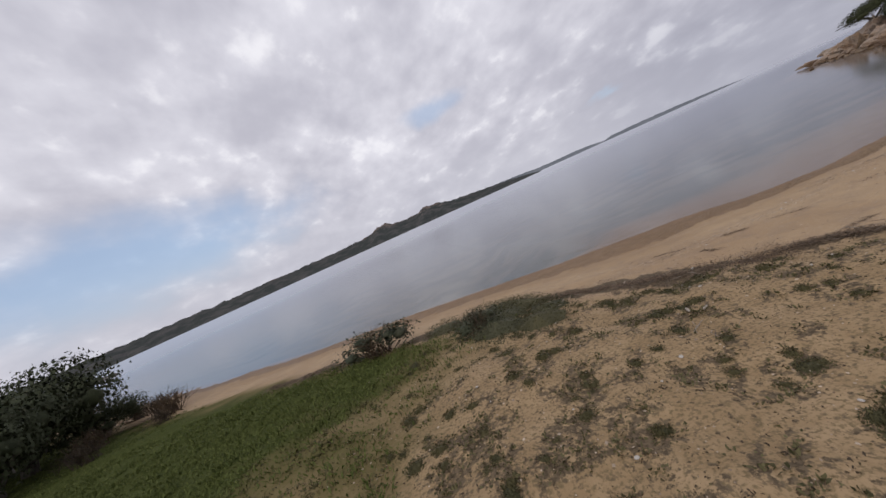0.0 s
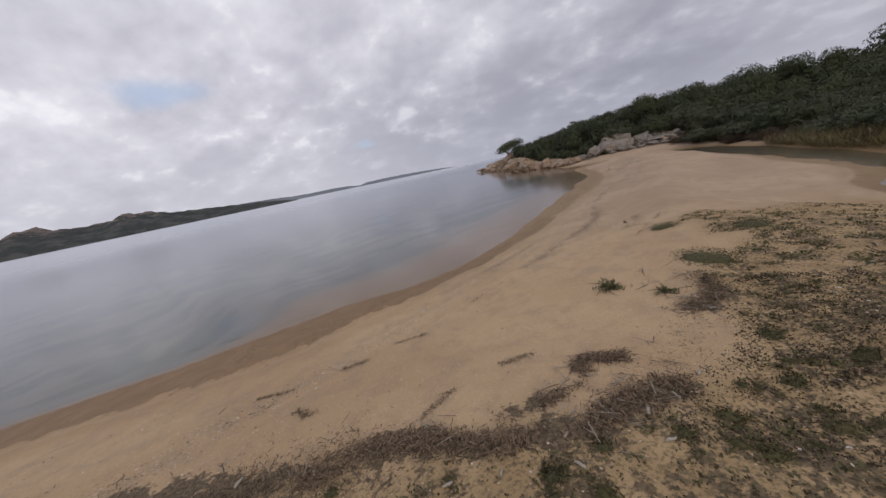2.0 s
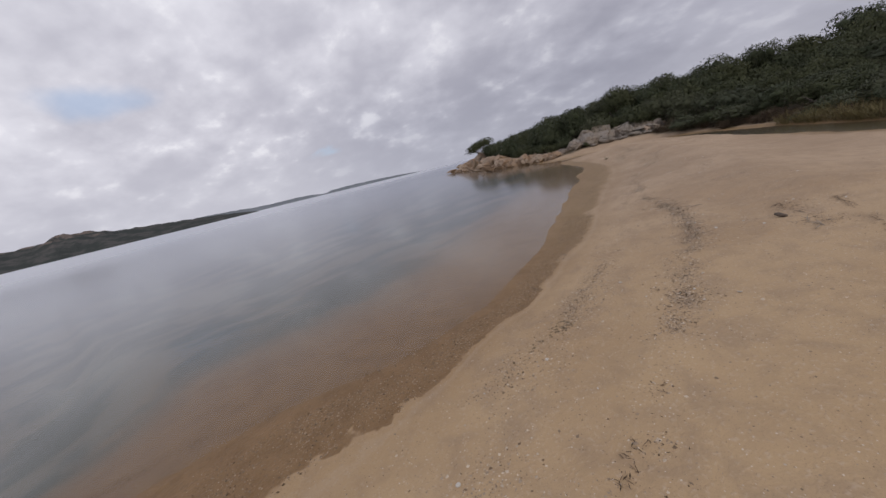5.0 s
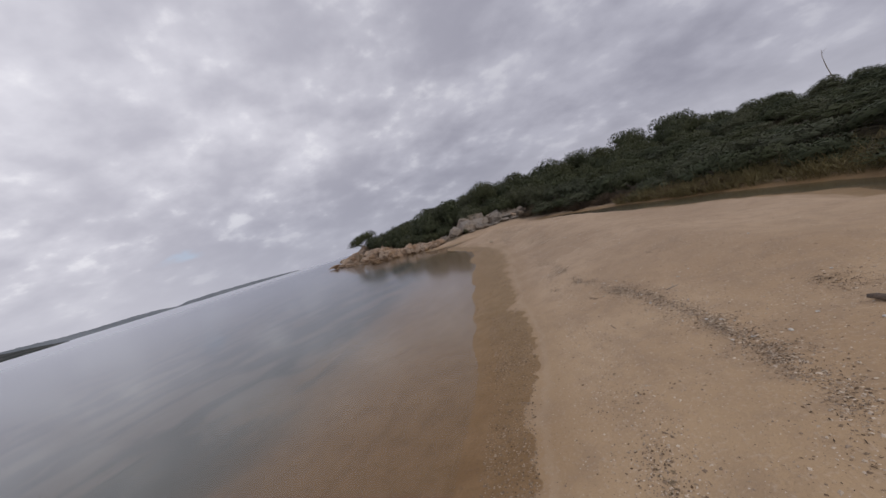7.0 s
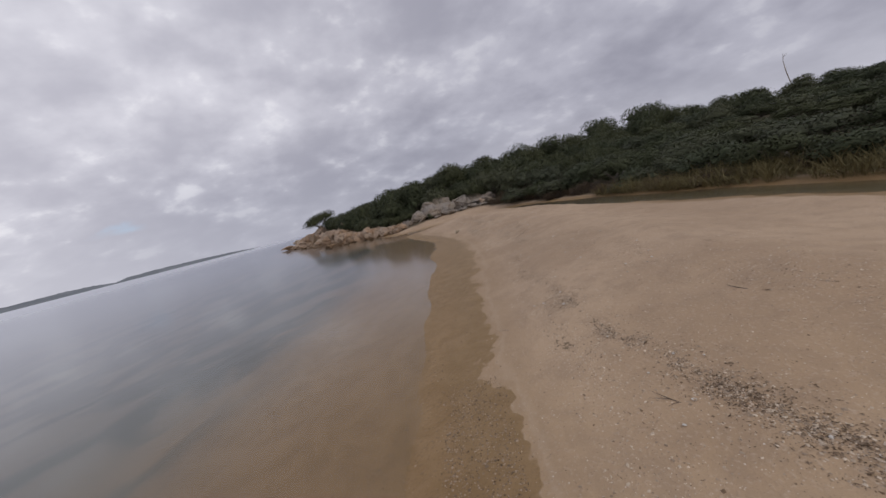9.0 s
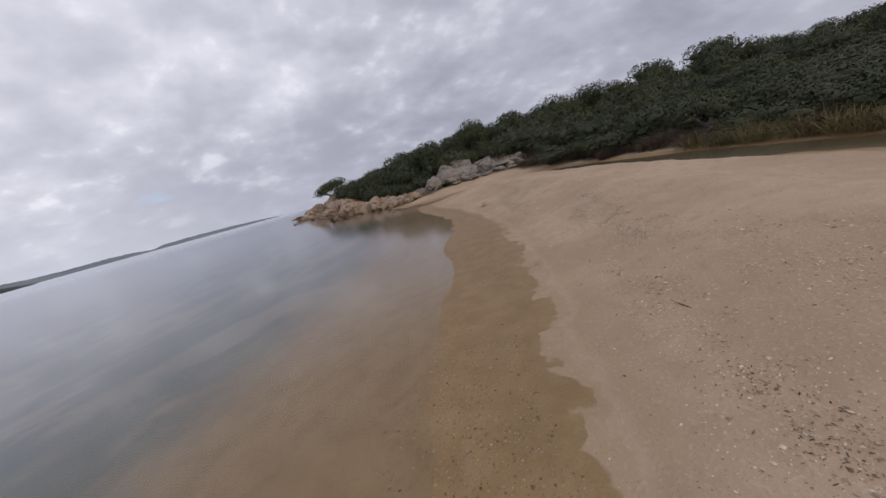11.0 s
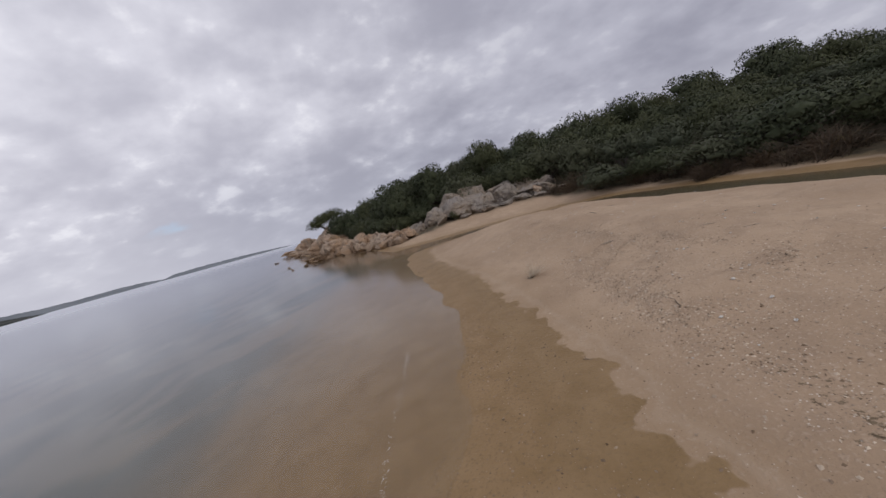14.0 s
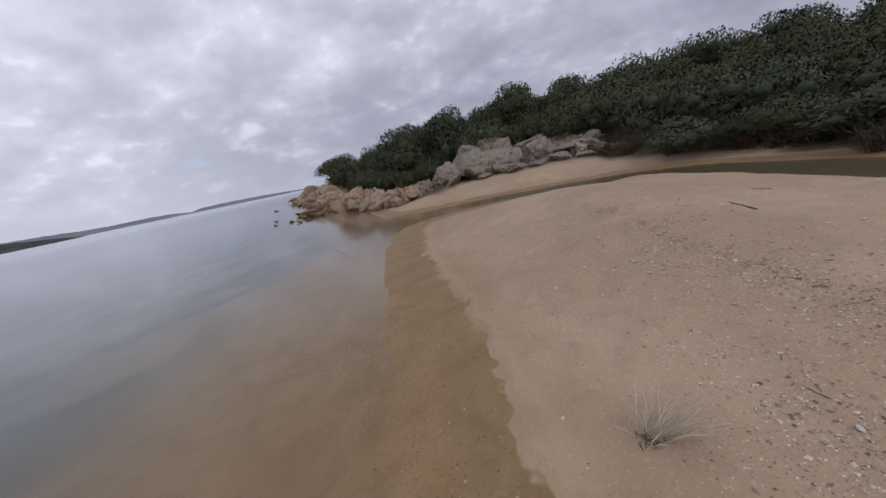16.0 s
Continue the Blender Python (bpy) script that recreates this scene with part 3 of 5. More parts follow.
tagged(new("water", mesh_of("water", [(-4200, -4200, 0), (4200, -4200, 0), (4200, 4200, 0), (-4200, 4200, 0)], [(0, 1, 2, 3)], WATER)),
       "calm shallow lagoon water reflecting a grey sky", "water", kind="structure")


# ---- far shore ----
def far_ridge(name, label, start, end, distance, tops, depth, mat, seed):
    """A range of hills across the water between two bearings (degrees from the y axis towards x): tops are (bearing, height)."""
    n, m = 160, 9
    bear = np.radians(np.linspace(start, end, n))
    top = np.interp(np.degrees(bear), [b for b, _ in tops], [h for _, h in tops])
    rows, out = np.linspace(0, 1, m), []
    for b, h in zip(bear, top):
        for u in rows:
            r = distance + u * depth + 12 * float(lumpy(np.array([b * 40]), np.array([u * 2]), 1.0, seed)[0])
            px, py = r * math.sin(b), r * math.cos(b)
            rough = float(lumpy(np.array([px]), np.array([py]), distance * 0.012, seed + 1)[0]) * 0.10 + float(lumpy(np.array([px]), np.array([py]), distance * 0.004, seed + 2)[0]) * 0.05
            out.append((px, py, -2 + (h + 2) * (math.sin(u * math.pi * 0.62) / math.sin(math.pi * 0.5)) * (1 + rough * (u > 0))))
    return tagged(new(name, mesh_of(name, np.array(out), grid_faces(n, m), mat)), label, "far hills", kind="structure")


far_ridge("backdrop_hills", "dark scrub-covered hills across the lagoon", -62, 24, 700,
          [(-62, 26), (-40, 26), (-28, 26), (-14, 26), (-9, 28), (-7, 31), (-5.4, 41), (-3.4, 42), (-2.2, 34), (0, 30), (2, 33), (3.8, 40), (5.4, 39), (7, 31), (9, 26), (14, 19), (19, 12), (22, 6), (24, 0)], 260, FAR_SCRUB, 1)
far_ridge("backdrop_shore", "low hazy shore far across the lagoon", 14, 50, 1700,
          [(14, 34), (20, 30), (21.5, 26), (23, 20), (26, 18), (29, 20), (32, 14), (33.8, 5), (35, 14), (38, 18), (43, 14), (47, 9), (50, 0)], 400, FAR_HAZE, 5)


# ---- builders ----
dice = np.random.default_rng(7)


def part(name, me, parent, label=""):
    """A mesh as one object under a thing or a part."""
    ob = new(name, me)
    ob.parent = parent
    return tagged(ob, label) if label else ob


def root(name, m, label, category, group=""):
    ob = new(name)
    ob.empty_display_size = 0.2
    ob.matrix_basis = m
    return tagged(ob, label, category, group)


def soup(name, points, mat, corners):
    """A mesh of loose triangles or quads, from an array of corners (n, corners, 3)."""
    n = len(points)
    me = bpy.data.meshes.new(name)
    me.vertices.add(n * corners)
    me.vertices.foreach_set("co", np.ascontiguousarray(points, np.float32).ravel())
    me.loops.add(n * corners)
    me.loops.foreach_set("vertex_index", np.arange(n * corners, dtype=np.int32))
    me.polygons.add(n)
    me.polygons.foreach_set("loop_start", np.arange(0, n * corners, corners, dtype=np.int32))
    me.materials.append(mat)
    me.update(calc_edges=True)
    return me


def unit(v):
    return v / np.maximum(np.linalg.norm(v, axis=-1, keepdims=True), 1e-9)


def blades(base, lean, length, width):
    """Pointed blades: quads from base, bent towards their tip."""
    n = len(base)
    way = unit(np.stack([lean[:, 0], lean[:, 1], np.ones(n)], 1))
    side = unit(np.stack([-way[:, 1] + dice.normal(0, 0.4, n), way[:, 0] + dice.normal(0, 0.4, n), np.zeros(n)], 1)) * width[:, None] / 2
    mid = base + way * length[:, None] * 0.55
    droop = way.copy()
    droop[:, 2] *= 0.55
    tip = mid + unit(droop) * length[:, None] * 0.45
    return np.stack([base - side * 0.6, mid - side, tip, mid + side], 1)


def slivers(at, length, width, tilt=0.25):
    """Flat bits lying about: quads."""
    n = len(at)
    turn = dice.uniform(0, 2 * np.pi, n)
    along = np.stack([np.cos(turn), np.sin(turn), dice.normal(0, tilt, n)], 1) * length[:, None] / 2
    across = np.stack([-np.sin(turn), np.cos(turn), dice.normal(0, tilt, n)], 1) * width[:, None] / 2
    return np.stack([at - along - across * 0.5, at + along * 0.2 - across, at + along + across * 0.3, at - along * 0.3 + across], 1)


def stones(name, at, size, mat, flat=0.55):
    """Stones half sunk in the ground, as one mesh in which each is an island."""
    n = len(at)
    turn = dice.uniform(0, 2 * np.pi, n)
    ax = np.stack([np.cos(turn), np.sin(turn), dice.normal(0, 0.2, n)], 1) * size[:, None]
    ay = np.stack([-np.sin(turn), np.cos(turn), dice.normal(0, 0.2, n)], 1) * (size * dice.uniform(0.5, 0.9, n))[:, None]
    az = np.stack([dice.normal(0, 0.1, n), dice.normal(0, 0.1, n), np.ones(n)], 1) * (size * flat)[:, None]
    points = np.stack([at + ax, at + ay, at - ax * dice.uniform(0.7, 1, n)[:, None], at - ay, at + az], 1).reshape(-1, 3)
    tri = np.array([(0, 1, 4), (1, 2, 4), (2, 3, 4), (3, 0, 4)])
    faces = (np.arange(n)[:, None, None] * 5 + tri[None]).reshape(-1, 3)
    return mesh_of(name, points, faces, mat)


def along(line, count, spread, low=0.0, high=1.0):
    """Random places along a line of the plan, strewn to both sides, on the ground."""
    p = np.array(line, float)
    seg = np.linalg.norm(np.diff(p, axis=0), axis=1)
    run = np.concatenate([[0], np.cumsum(seg)])
    u = dice.uniform(low, high, count) * run[-1]
    x, y = np.interp(u, run, p[:, 0]) + dice.normal(0, 1, count) * spread, np.interp(u, run, p[:, 1]) + dice.normal(0, 1, count) * spread
    keep = lumpy(x, y, 0.55, 31) + 0.7 * lumpy(x, y, 0.2, 32) > dice.uniform(-0.8, 1.0, count)
    x, y = x[keep], y[keep]
    return np.stack([x, y, heights(x, y)], 1)


def over(x0, x1, y0, y1, count, wanted):
    """Random places on the ground where wanted(x, y, z, planted, turf, litter) holds."""
    x, y = dice.uniform(x0, x1, count), dice.uniform(y0, y1, count)
    z, planted, turf, litter = fields(x, y)
    ok = wanted(x, y, z, planted, turf, litter)
    return np.stack([x, y, z], 1)[ok]


def tube(name, points, radii, mat, sides=6):
    """A bent, tapering round stick through the points."""
    p, out, faces = [Vector(q) for q in points], [], []
    for i, (q, r) in enumerate(zip(p, radii)):
        way = (p[min(i + 1, len(p) - 1)] - p[max(i - 1, 0)]).normalized()
        a = way.orthogonal().normalized()
        b = way.cross(a)
        for k in range(sides):
            t = 2 * math.pi * k / sides
            out.append(q + r * (math.cos(t) * a + math.sin(t) * b) * random.uniform(0.85, 1.15))
    for i in range(len(p) - 1):
        for k in range(sides):
            faces.append((i * sides + k, i * sides + (k + 1) % sides, (i + 1) * sides + (k + 1) % sides, (i + 1) * sides + k))
    faces += [tuple(range(sides))[::-1], tuple(range((len(p) - 1) * sides, len(p) * sides))]
    return mesh_of(name, out, faces, mat, smoothed=True)


def tubes(name, sticks, mat, sides=5):
    """Several bent sticks in one mesh; each is (points, radii)."""
    out, faces = [], []
    for points, radii in sticks:
        k0, p = len(out), [Vector(q) for q in points]
        for i, (q, r) in enumerate(zip(p, radii)):
            way = (p[min(i + 1, len(p) - 1)] - p[max(i - 1, 0)]).normalized()
            a = way.orthogonal().normalized()
            b = way.cross(a)
            out += [q + r * (math.cos(2 * math.pi * k / sides) * a + math.sin(2 * math.pi * k / sides) * b) for k in range(sides)]
        for i in range(len(p) - 1):
            faces += [(k0 + i * sides + k, k0 + i * sides + (k + 1) % sides, k0 + (i + 1) * sides + (k + 1) % sides, k0 + (i + 1) * sides + k) for k in range(sides)]
        faces.append(tuple(range(k0 + (len(p) - 1) * sides, k0 + len(p) * sides)))
    return mesh_of(name, out, faces, mat, smoothed=True)


def limb(start, way, length, bends=3, wild=0.25):
    points, q, w = [Vector(start)], Vector(start), Vector(way).normalized()
    for _ in range(bends):
        w = (w + Vector((random.gauss(0, wild), random.gauss(0, wild), random.gauss(0, wild * 0.6)))).normalized()
        q = q + w * length / bends
        points.append(q.copy())
    return points


# ---- rocks of the headland ----
def rock_mesh(seed, flatness=0.75, corners=15, cuts=3):
    """A weathered granite block: the hull of random corners, with broken faces and chipped edges."""
    rnd = random.Random(seed)
    bm = bmesh.new()
    for _ in range(corners):
        q = Vector((rnd.gauss(0, 1), rnd.gauss(0, 1), rnd.gauss(0, 0.9))).normalized() * rnd.uniform(0.8, 1.05)
        bm.verts.new(q)
    hull = bmesh.ops.convex_hull(bm, input=bm.verts[:])
    bmesh.ops.delete(bm, geom=[g for g in hull["geom_interior"] if isinstance(g, bmesh.types.BMVert)], context="VERTS")
    for _ in range(cuts):
        bmesh.ops.subdivide_edges(bm, edges=bm.edges[:], cuts=1, use_grid_fill=True)
    bmesh.ops.triangulate(bm, faces=bm.faces[:])
    shift = Vector((seed * 7.3, seed * 3.1, seed * 5.7))
    lean, across = Vector((rnd.gauss(0, 0.5), rnd.gauss(0, 0.5), 1)).normalized(), Vector((rnd.gauss(0, 1), rnd.gauss(0, 1), 0.2)).normalized()
    for v in bm.verts:
        q = v.co * 1.6 + shift
        ridge = abs(noise.noise(q * 1.1 + Vector((5, 0, 0))))
        layer = math.sin((v.co.x * 0.5 + v.co.z * 1.2) * 9 + 3 * noise.noise(q))
        slab = (v.co.dot(lean) * 2.6 + 0.35 * noise.noise(q * 0.8)) % 1.0
        split = (v.co.dot(across) * 1.9 + 0.3 * noise.noise(q * 0.7 + Vector((0, 4, 0)))) % 1.0
        v.co += v.co.normalized() * (0.12 * noise.noise(q) + 0.045 * noise.noise(q * 2.9) + 0.02 * noise.noise(q * 7.0) - 0.10 * max(0, 0.10 - ridge) / 0.10 + 0.022 * layer + 0.10 * (slab - 0.5) - 0.13 * (abs(split - 0.5) < 0.09))
        v.co.z *= flatness
    me = bpy.data.meshes.new("rock")
    bm.to_mesh(me)
    bm.free()
    return me


def slab_mesh(seed, flatness=0.85):
    """A big worn granite slab: few broad faces, rounded edges, one open joint."""
    rnd = random.Random(seed)
    bm = bmesh.new()
    for _ in range(10):
        bm.verts.new(Vector((rnd.gauss(0, 1), rnd.gauss(0, 1), rnd.gauss(0, 0.8))).normalized() * rnd.uniform(0.85, 1.0))
    hull = bmesh.ops.convex_hull(bm, input=bm.verts[:])
    bmesh.ops.delete(bm, geom=[g for g in hull["geom_interior"] if isinstance(g, bmesh.types.BMVert)], context="VERTS")
    for _ in range(3):
        bmesh.ops.subdivide_edges(bm, edges=bm.edges[:], cuts=1, use_grid_fill=True)
    bmesh.ops.triangulate(bm, faces=bm.faces[:])
    for _ in range(1):
        bmesh.ops.smooth_vert(bm, verts=bm.verts[:], factor=0.5, use_axis_x=True, use_axis_y=True, use_axis_z=True)
    shift, across = Vector((seed * 4.1, seed * 2.3, seed * 6.7)), Vector((rnd.gauss(0, 1), rnd.gauss(0, 1), 0.25)).normalized()
    for v in bm.verts:
        q = v.co * 1.3 + shift
        joint = abs((v.co.dot(across) * 0.8 + 0.2 * noise.noise(q) + 0.5) % 1.0 - 0.5)
        v.co += v.co.normalized() * (0.16 * noise.noise(q) + 0.09 * noise.noise(q * 2.6) + 0.04 * noise.noise(q * 6.5) - 0.05 * max(0, 0.12 - abs(noise.noise(q * 1.7))) / 0.12 - 0.16 * max(0, 1 - joint / 0.06))
        v.co.z *= flatness
    me = bpy.data.meshes.new("rock")
    bm.to_mesh(me)
    bm.free()
    return me


PALE_SLABS, WARM_SLABS = [slab_mesh(60 + i) for i in range(5)], [slab_mesh(70 + i, 0.8) for i in range(5)]
PALE_ROCKS = [rock_mesh(i, 0.85) for i in range(8)]
WARM_ROCKS = [rock_mesh(20 + i, 0.7, 13) for i in range(8)]
SMALL_PALE, SMALL_WARM = [rock_mesh(40 + i, 1.0, 12, 2) for i in range(6)], [rock_mesh(50 + i, 0.95, 11, 2) for i in range(6)]
for me in PALE_ROCKS + SMALL_PALE + PALE_SLABS:
    me.materials.append(PALE_ROCK)
for me in WARM_ROCKS + SMALL_WARM + WARM_SLABS:
    me.materials.append(WARM_ROCK)


def put_rock(me, x, y, size, tall, sink, label, group, turn=None, tilt=12.0):
    a = random.uniform(0, 360) if turn is None else turn
    m = pose(x, y, max(height(x, y), -0.35) + size * tall * (0.6 - sink), random.gauss(0, tilt), random.gauss(0, tilt), a)
    ob = new("rock", me)
    ob.matrix_basis = m @ Matrix.Diagonal((size, size * random.uniform(0.75, 1.0), size * tall, 1))
    return tagged(ob, label, "rock", group)


random.seed(11)
# the pale outcrop behind the creek's mouth: worn slabs in front, broken boulders behind and between
for i, (x, y, size, tall) in enumerate(((41.4, 15.4, 1.3, 0.8), (41.9, 14.2, 1.6, 0.85), (42.3, 12.9, 1.75, 0.85), (42.8, 11.5, 1.65, 0.75), (43.2, 10.1, 1.4, 0.65), (42.9, 15.0, 1.5, 1.0), (43.9, 13.4, 1.6, 1.05), (44.4, 11.6, 1.5, 0.95), (42.1, 13.6, 1.2, 1.05), (42.6, 12.2, 1.2, 1.0))):
    put_rock(PALE_SLABS[i % 5], x, y, size, tall, 0.38, "large worn pale granite slab in the outcrop above the creek", "outcrop slabs", turn=47 * i, tilt=7)
for x, y, size, tall in ((42.9, 8.8, 0.9, 0.7), (44.9, 10.0, 1.2, 0.95), (44.2, 8.6, 1.0, 0.8), (41.2, 12.3, 0.6, 0.6), (41.7, 11.1, 0.55, 0.6), (42.1, 10.1, 0.7, 0.55), (40.3, 14.9, 0.55, 0.6), (40.7, 13.5, 0.5, 0.6), (46.4, 14.4, 1.1, 1.1),
                         (42.0, 9.0, 0.6, 0.5), (42.3, 7.9, 0.7, 0.5), (40.0, 16.4, 0.65, 0.7), (40.7, 16.9, 0.7, 0.8), (39.6, 17.2, 0.6, 0.7)):
    put_rock(random.choice(PALE_ROCKS), x, y, size, tall, 0.35, "pale grey cracked granite boulder in the outcrop above the creek", "outcrop boulders")
# the bluff of orange granite from the creek's mouth out to the point
shelf = [(37.5, 16.7), (38.1, 17.6), (39.2, 19.2), (40.0, 20.7), (41.3, 22.5), (44.0, 26.0), (49.0, 31.2), (54.0, 36.6), (60.0, 43.2), (66.0, 49.0)]
shelf_run = np.concatenate([[0], np.cumsum(np.linalg.norm(np.diff(np.array(shelf), axis=0), axis=1))])


def on_shelf(d, back):
    """A place on the shelf: so far along it, so far back from its edge."""
    return np.interp(d, shelf_run, [p[0] for p in shelf]) + 0.8 * back, np.interp(d, shelf_run, [p[1] for p in shelf]) - 0.6 * back


for i in range(30):
    x, y = on_shelf(0.6 + 0.42 * i + random.gauss(0, 0.15), 0.35 + 0.75 * (i % 2) + random.gauss(0, 0.15))
    put_rock((WARM_SLABS + WARM_ROCKS)[(3 * i) % 13], x, y, random.uniform(0.55, 0.85) * (1.0 + 0.35 * (i % 2)) * min(1.0, 0.66 + 0.05 * i), random.uniform(0.9, 1.25), 0.32, "rounded cream and orange granite rock in the bluff by the water", "bluff rocks", tilt=14)
for i in range(46):
    x, y = on_shelf(random.uniform(0.2, 13.0), random.uniform(-0.2, 1.5))
    put_rock(random.choice(WARM_ROCKS + SMALL_WARM), x, y, random.uniform(0.22, 0.5), random.uniform(0.8, 1.4), 0.2, "jagged orange-brown granite block in the bluff", "bluff blocks", tilt=18)
# the bare dome at its end, and the long low ledge to the point
for i, (x, y, size, tall) in enumerate(((45.4, 25.9, 1.5, 0.75), (46.9, 26.6, 1.9, 0.85), (48.6, 27.2, 2.1, 1.0), (47.6, 28.4, 1.7, 0.7), (50.2, 29.4, 2.0, 0.75), (52.2, 31.2, 2.0, 0.8), (51.2, 32.4, 1.6, 0.6), (54.6, 34.0, 2.2, 0.72), (57.0, 36.8, 2.3, 0.75),
                                        (58.6, 39.8, 2.0, 0.42), (60.2, 39.8, 2.4, 0.62), (61.4, 43.0, 2.1, 0.36), (63.6, 42.4, 2.6, 0.55), (64.0, 46.0, 2.0, 0.32), (66.2, 44.8, 2.6, 0.5), (66.2, 48.6, 1.6, 0.4), (68.4, 47.0, 2.4, 0.6), (69.0, 42.6, 2.8, 0.85), (71.6, 44.4, 2.6, 0.7))):
    put_rock(WARM_SLABS[(2 * i) % 5], x, y, size, tall, 0.30, "smooth tan granite ledge sloping down to the water at the point", "ledges of the point", turn=50 + random.uniform(-18, 18), tilt=6)
for i in range(26):
    x, y = on_shelf(random.uniform(13.0, shelf_run[-1]), random.uniform(-0.3, 1.6))
    put_rock(random.choice(WARM_ROCKS), x, y, random.uniform(0.3, 0.8), random.uniform(0.5, 0.9), 0.3, "weathered orange-brown granite rock on the shelf by the water", "shelf rocks")
# low rocks off the bluff, some of them in the water
for x, y, size in ((41.6, 24.6, 0.75), (42.3, 25.7, 0.8), (41.0, 23.6, 0.5), (42.9, 26.7, 0.6), (40.8, 24.8, 0.34), (39.6, 24.6, 0.24), (39.1, 25.3, 0.2), (38.9, 23.4, 0.26), (39.4, 23.2, 0.18), (41.2, 27.4, 0.22), (52.0, 38.4, 0.3)):
    ob = put_rock(random.choice(WARM_ROCKS), x, y, size, 0.45, 0.15, "dark wet rock breaking the surface of the water", "rocks in the water")
    ob.matrix_basis = Matrix.Translation((0, 0, 0.01 + 0.12 * size - ob.matrix_basis.translation.z)) @ ob.matrix_basis
# fractured blocks filling the outcrop
for i in range(34):
    u = random.random()
    x, y = np.interp(u, [0, 0.35, 0.7, 1], [40.2, 41.3, 42.2, 42.6]) + random.uniform(-0.2, 2.4), np.interp(u, [0, 0.35, 0.7, 1], [17.0, 14.4, 10.6, 7.6]) + random.gauss(0, 0.3)
    put_rock(random.choice(SMALL_PALE if random.random() < 0.6 else SMALL_WARM), x, y, random.uniform(0.25, 0.55), random.uniform(0.9, 1.5), 0.25, "fractured pale and brown granite block in the outcrop", "outcrop blocks", tilt=16)
# boulders on the wooded slope
for x, y, size in ((47.5, 1.5, 0.9), (46.3, 0.2, 0.7), (49.0, -3.0, 0.8), (46.0, 6.0, 0.6), (50.0, 3.5, 0.8)):
    put_rock(random.choice(PALE_ROCKS), x, y, size, 1.0, 0.0, "pale boulder among the shrubs on the slope", "slope boulders")


# ---- trees and shrubs ----
def crown_mesh(name, seed, leaves, mat, leaf=0.075, tall=0.85, lobes=15, ragged=0.12):
    """A crown of unit radius, base at 0: many leaf sprays over uneven lobes, with darker lobes within."""
    rnd = np.random.default_rng(seed)
    turn, lift = rnd.uniform(0, 2 * np.pi, lobes), np.arcsin(rnd.uniform(0.0, 1.0, lobes))
    reach = rnd.uniform(0.40, 0.74, lobes)
    centre = np.stack([np.cos(turn) * np.cos(lift) * reach, np.sin(turn) * np.cos(lift) * reach, 0.32 + np.sin(lift) * reach * tall], 1)
    radius = rnd.uniform(0.20, 0.40, lobes)
    which = rnd.choice(lobes, leaves, p=radius ** 2 / (radius ** 2).sum())
    way = unit(rnd.normal(0, 1, (leaves, 3)) + np.array([0, 0, 0.25]))
    at = centre[which] + way * (radius[which] * (1 + rnd.normal(0, ragged, leaves)))[:, None] * np.array([1, 1, 0.82])
    normal = unit(way + rnd.normal(0, 0.6, (leaves, 3)))
    a = unit(np.cross(normal, rnd.normal(0, 1, (leaves, 3))))
    b = np.cross(normal, a)
    s = (leaf * rnd.uniform(0.55, 1.4, leaves))[:, None]
    quads = np.stack([at - a * s, at + a * s, at + b * s * 1.1], 1)
    kept = at[:, 2] > 0.02
    quads = quads[kept]
    # leaves turn their light side outwards, by the clump they grow on
    rounded = unit(0.65 * way + 0.35 * unit(at - np.array([0, 0, 0.25])) + 0.22 * normal)
    bm = bmesh.new()
    for c, r in zip(centre, radius):
        bmesh.ops.create_icosphere(bm, subdivisions=1, radius=r * 0.46, matrix=Matrix.Translation(c) @ Matrix.Diagonal((1, 1, 0.82, 1)))
    for v in bm.verts:
        v.co += Vector((noise.noise(v.co * 5), noise.noise(v.co * 5 + Vector((9, 0, 0))), noise.noise(v.co * 5 + Vector((0, 9, 0))))) * 0.07
    bm.verts.index_update()
    inner, joined = np.array([v.co[:] for v in bm.verts]), np.array([[v.index for v in f.verts] for f in bm.faces])
    bm.free()
    me = bpy.data.meshes.new(name)
    n, k = len(quads), len(joined)
    me.vertices.add(n * 3 + len(inner))
    me.vertices.foreach_set("co", np.concatenate([quads.reshape(-1, 3), inner]).astype(np.float32).ravel())
    me.loops.add(n * 3 + k * 3)
    me.loops.foreach_set("vertex_index", np.concatenate([np.arange(n * 3), n * 3 + joined.ravel()]).astype(np.int32))
    me.polygons.add(n + k)
    me.polygons.foreach_set("loop_start", np.concatenate([np.arange(n) * 3, n * 3 + np.arange(k) * 3]).astype(np.int32))
    me.materials.append(mat)
    me.polygons.foreach_set("use_smooth", np.ones(n + k, bool))
    me.update(calc_edges=True)
    inner_normals = np.empty(len(me.vertices) * 3, np.float32)
    me.vertices.foreach_get("normal", inner_normals)
    soft = np.concatenate([np.repeat(rounded[kept], 3, 0), inner_normals.reshape(-1, 3)[n * 3:]])
    me.normals_split_custom_set_from_vertices(soft.tolist())
    return me


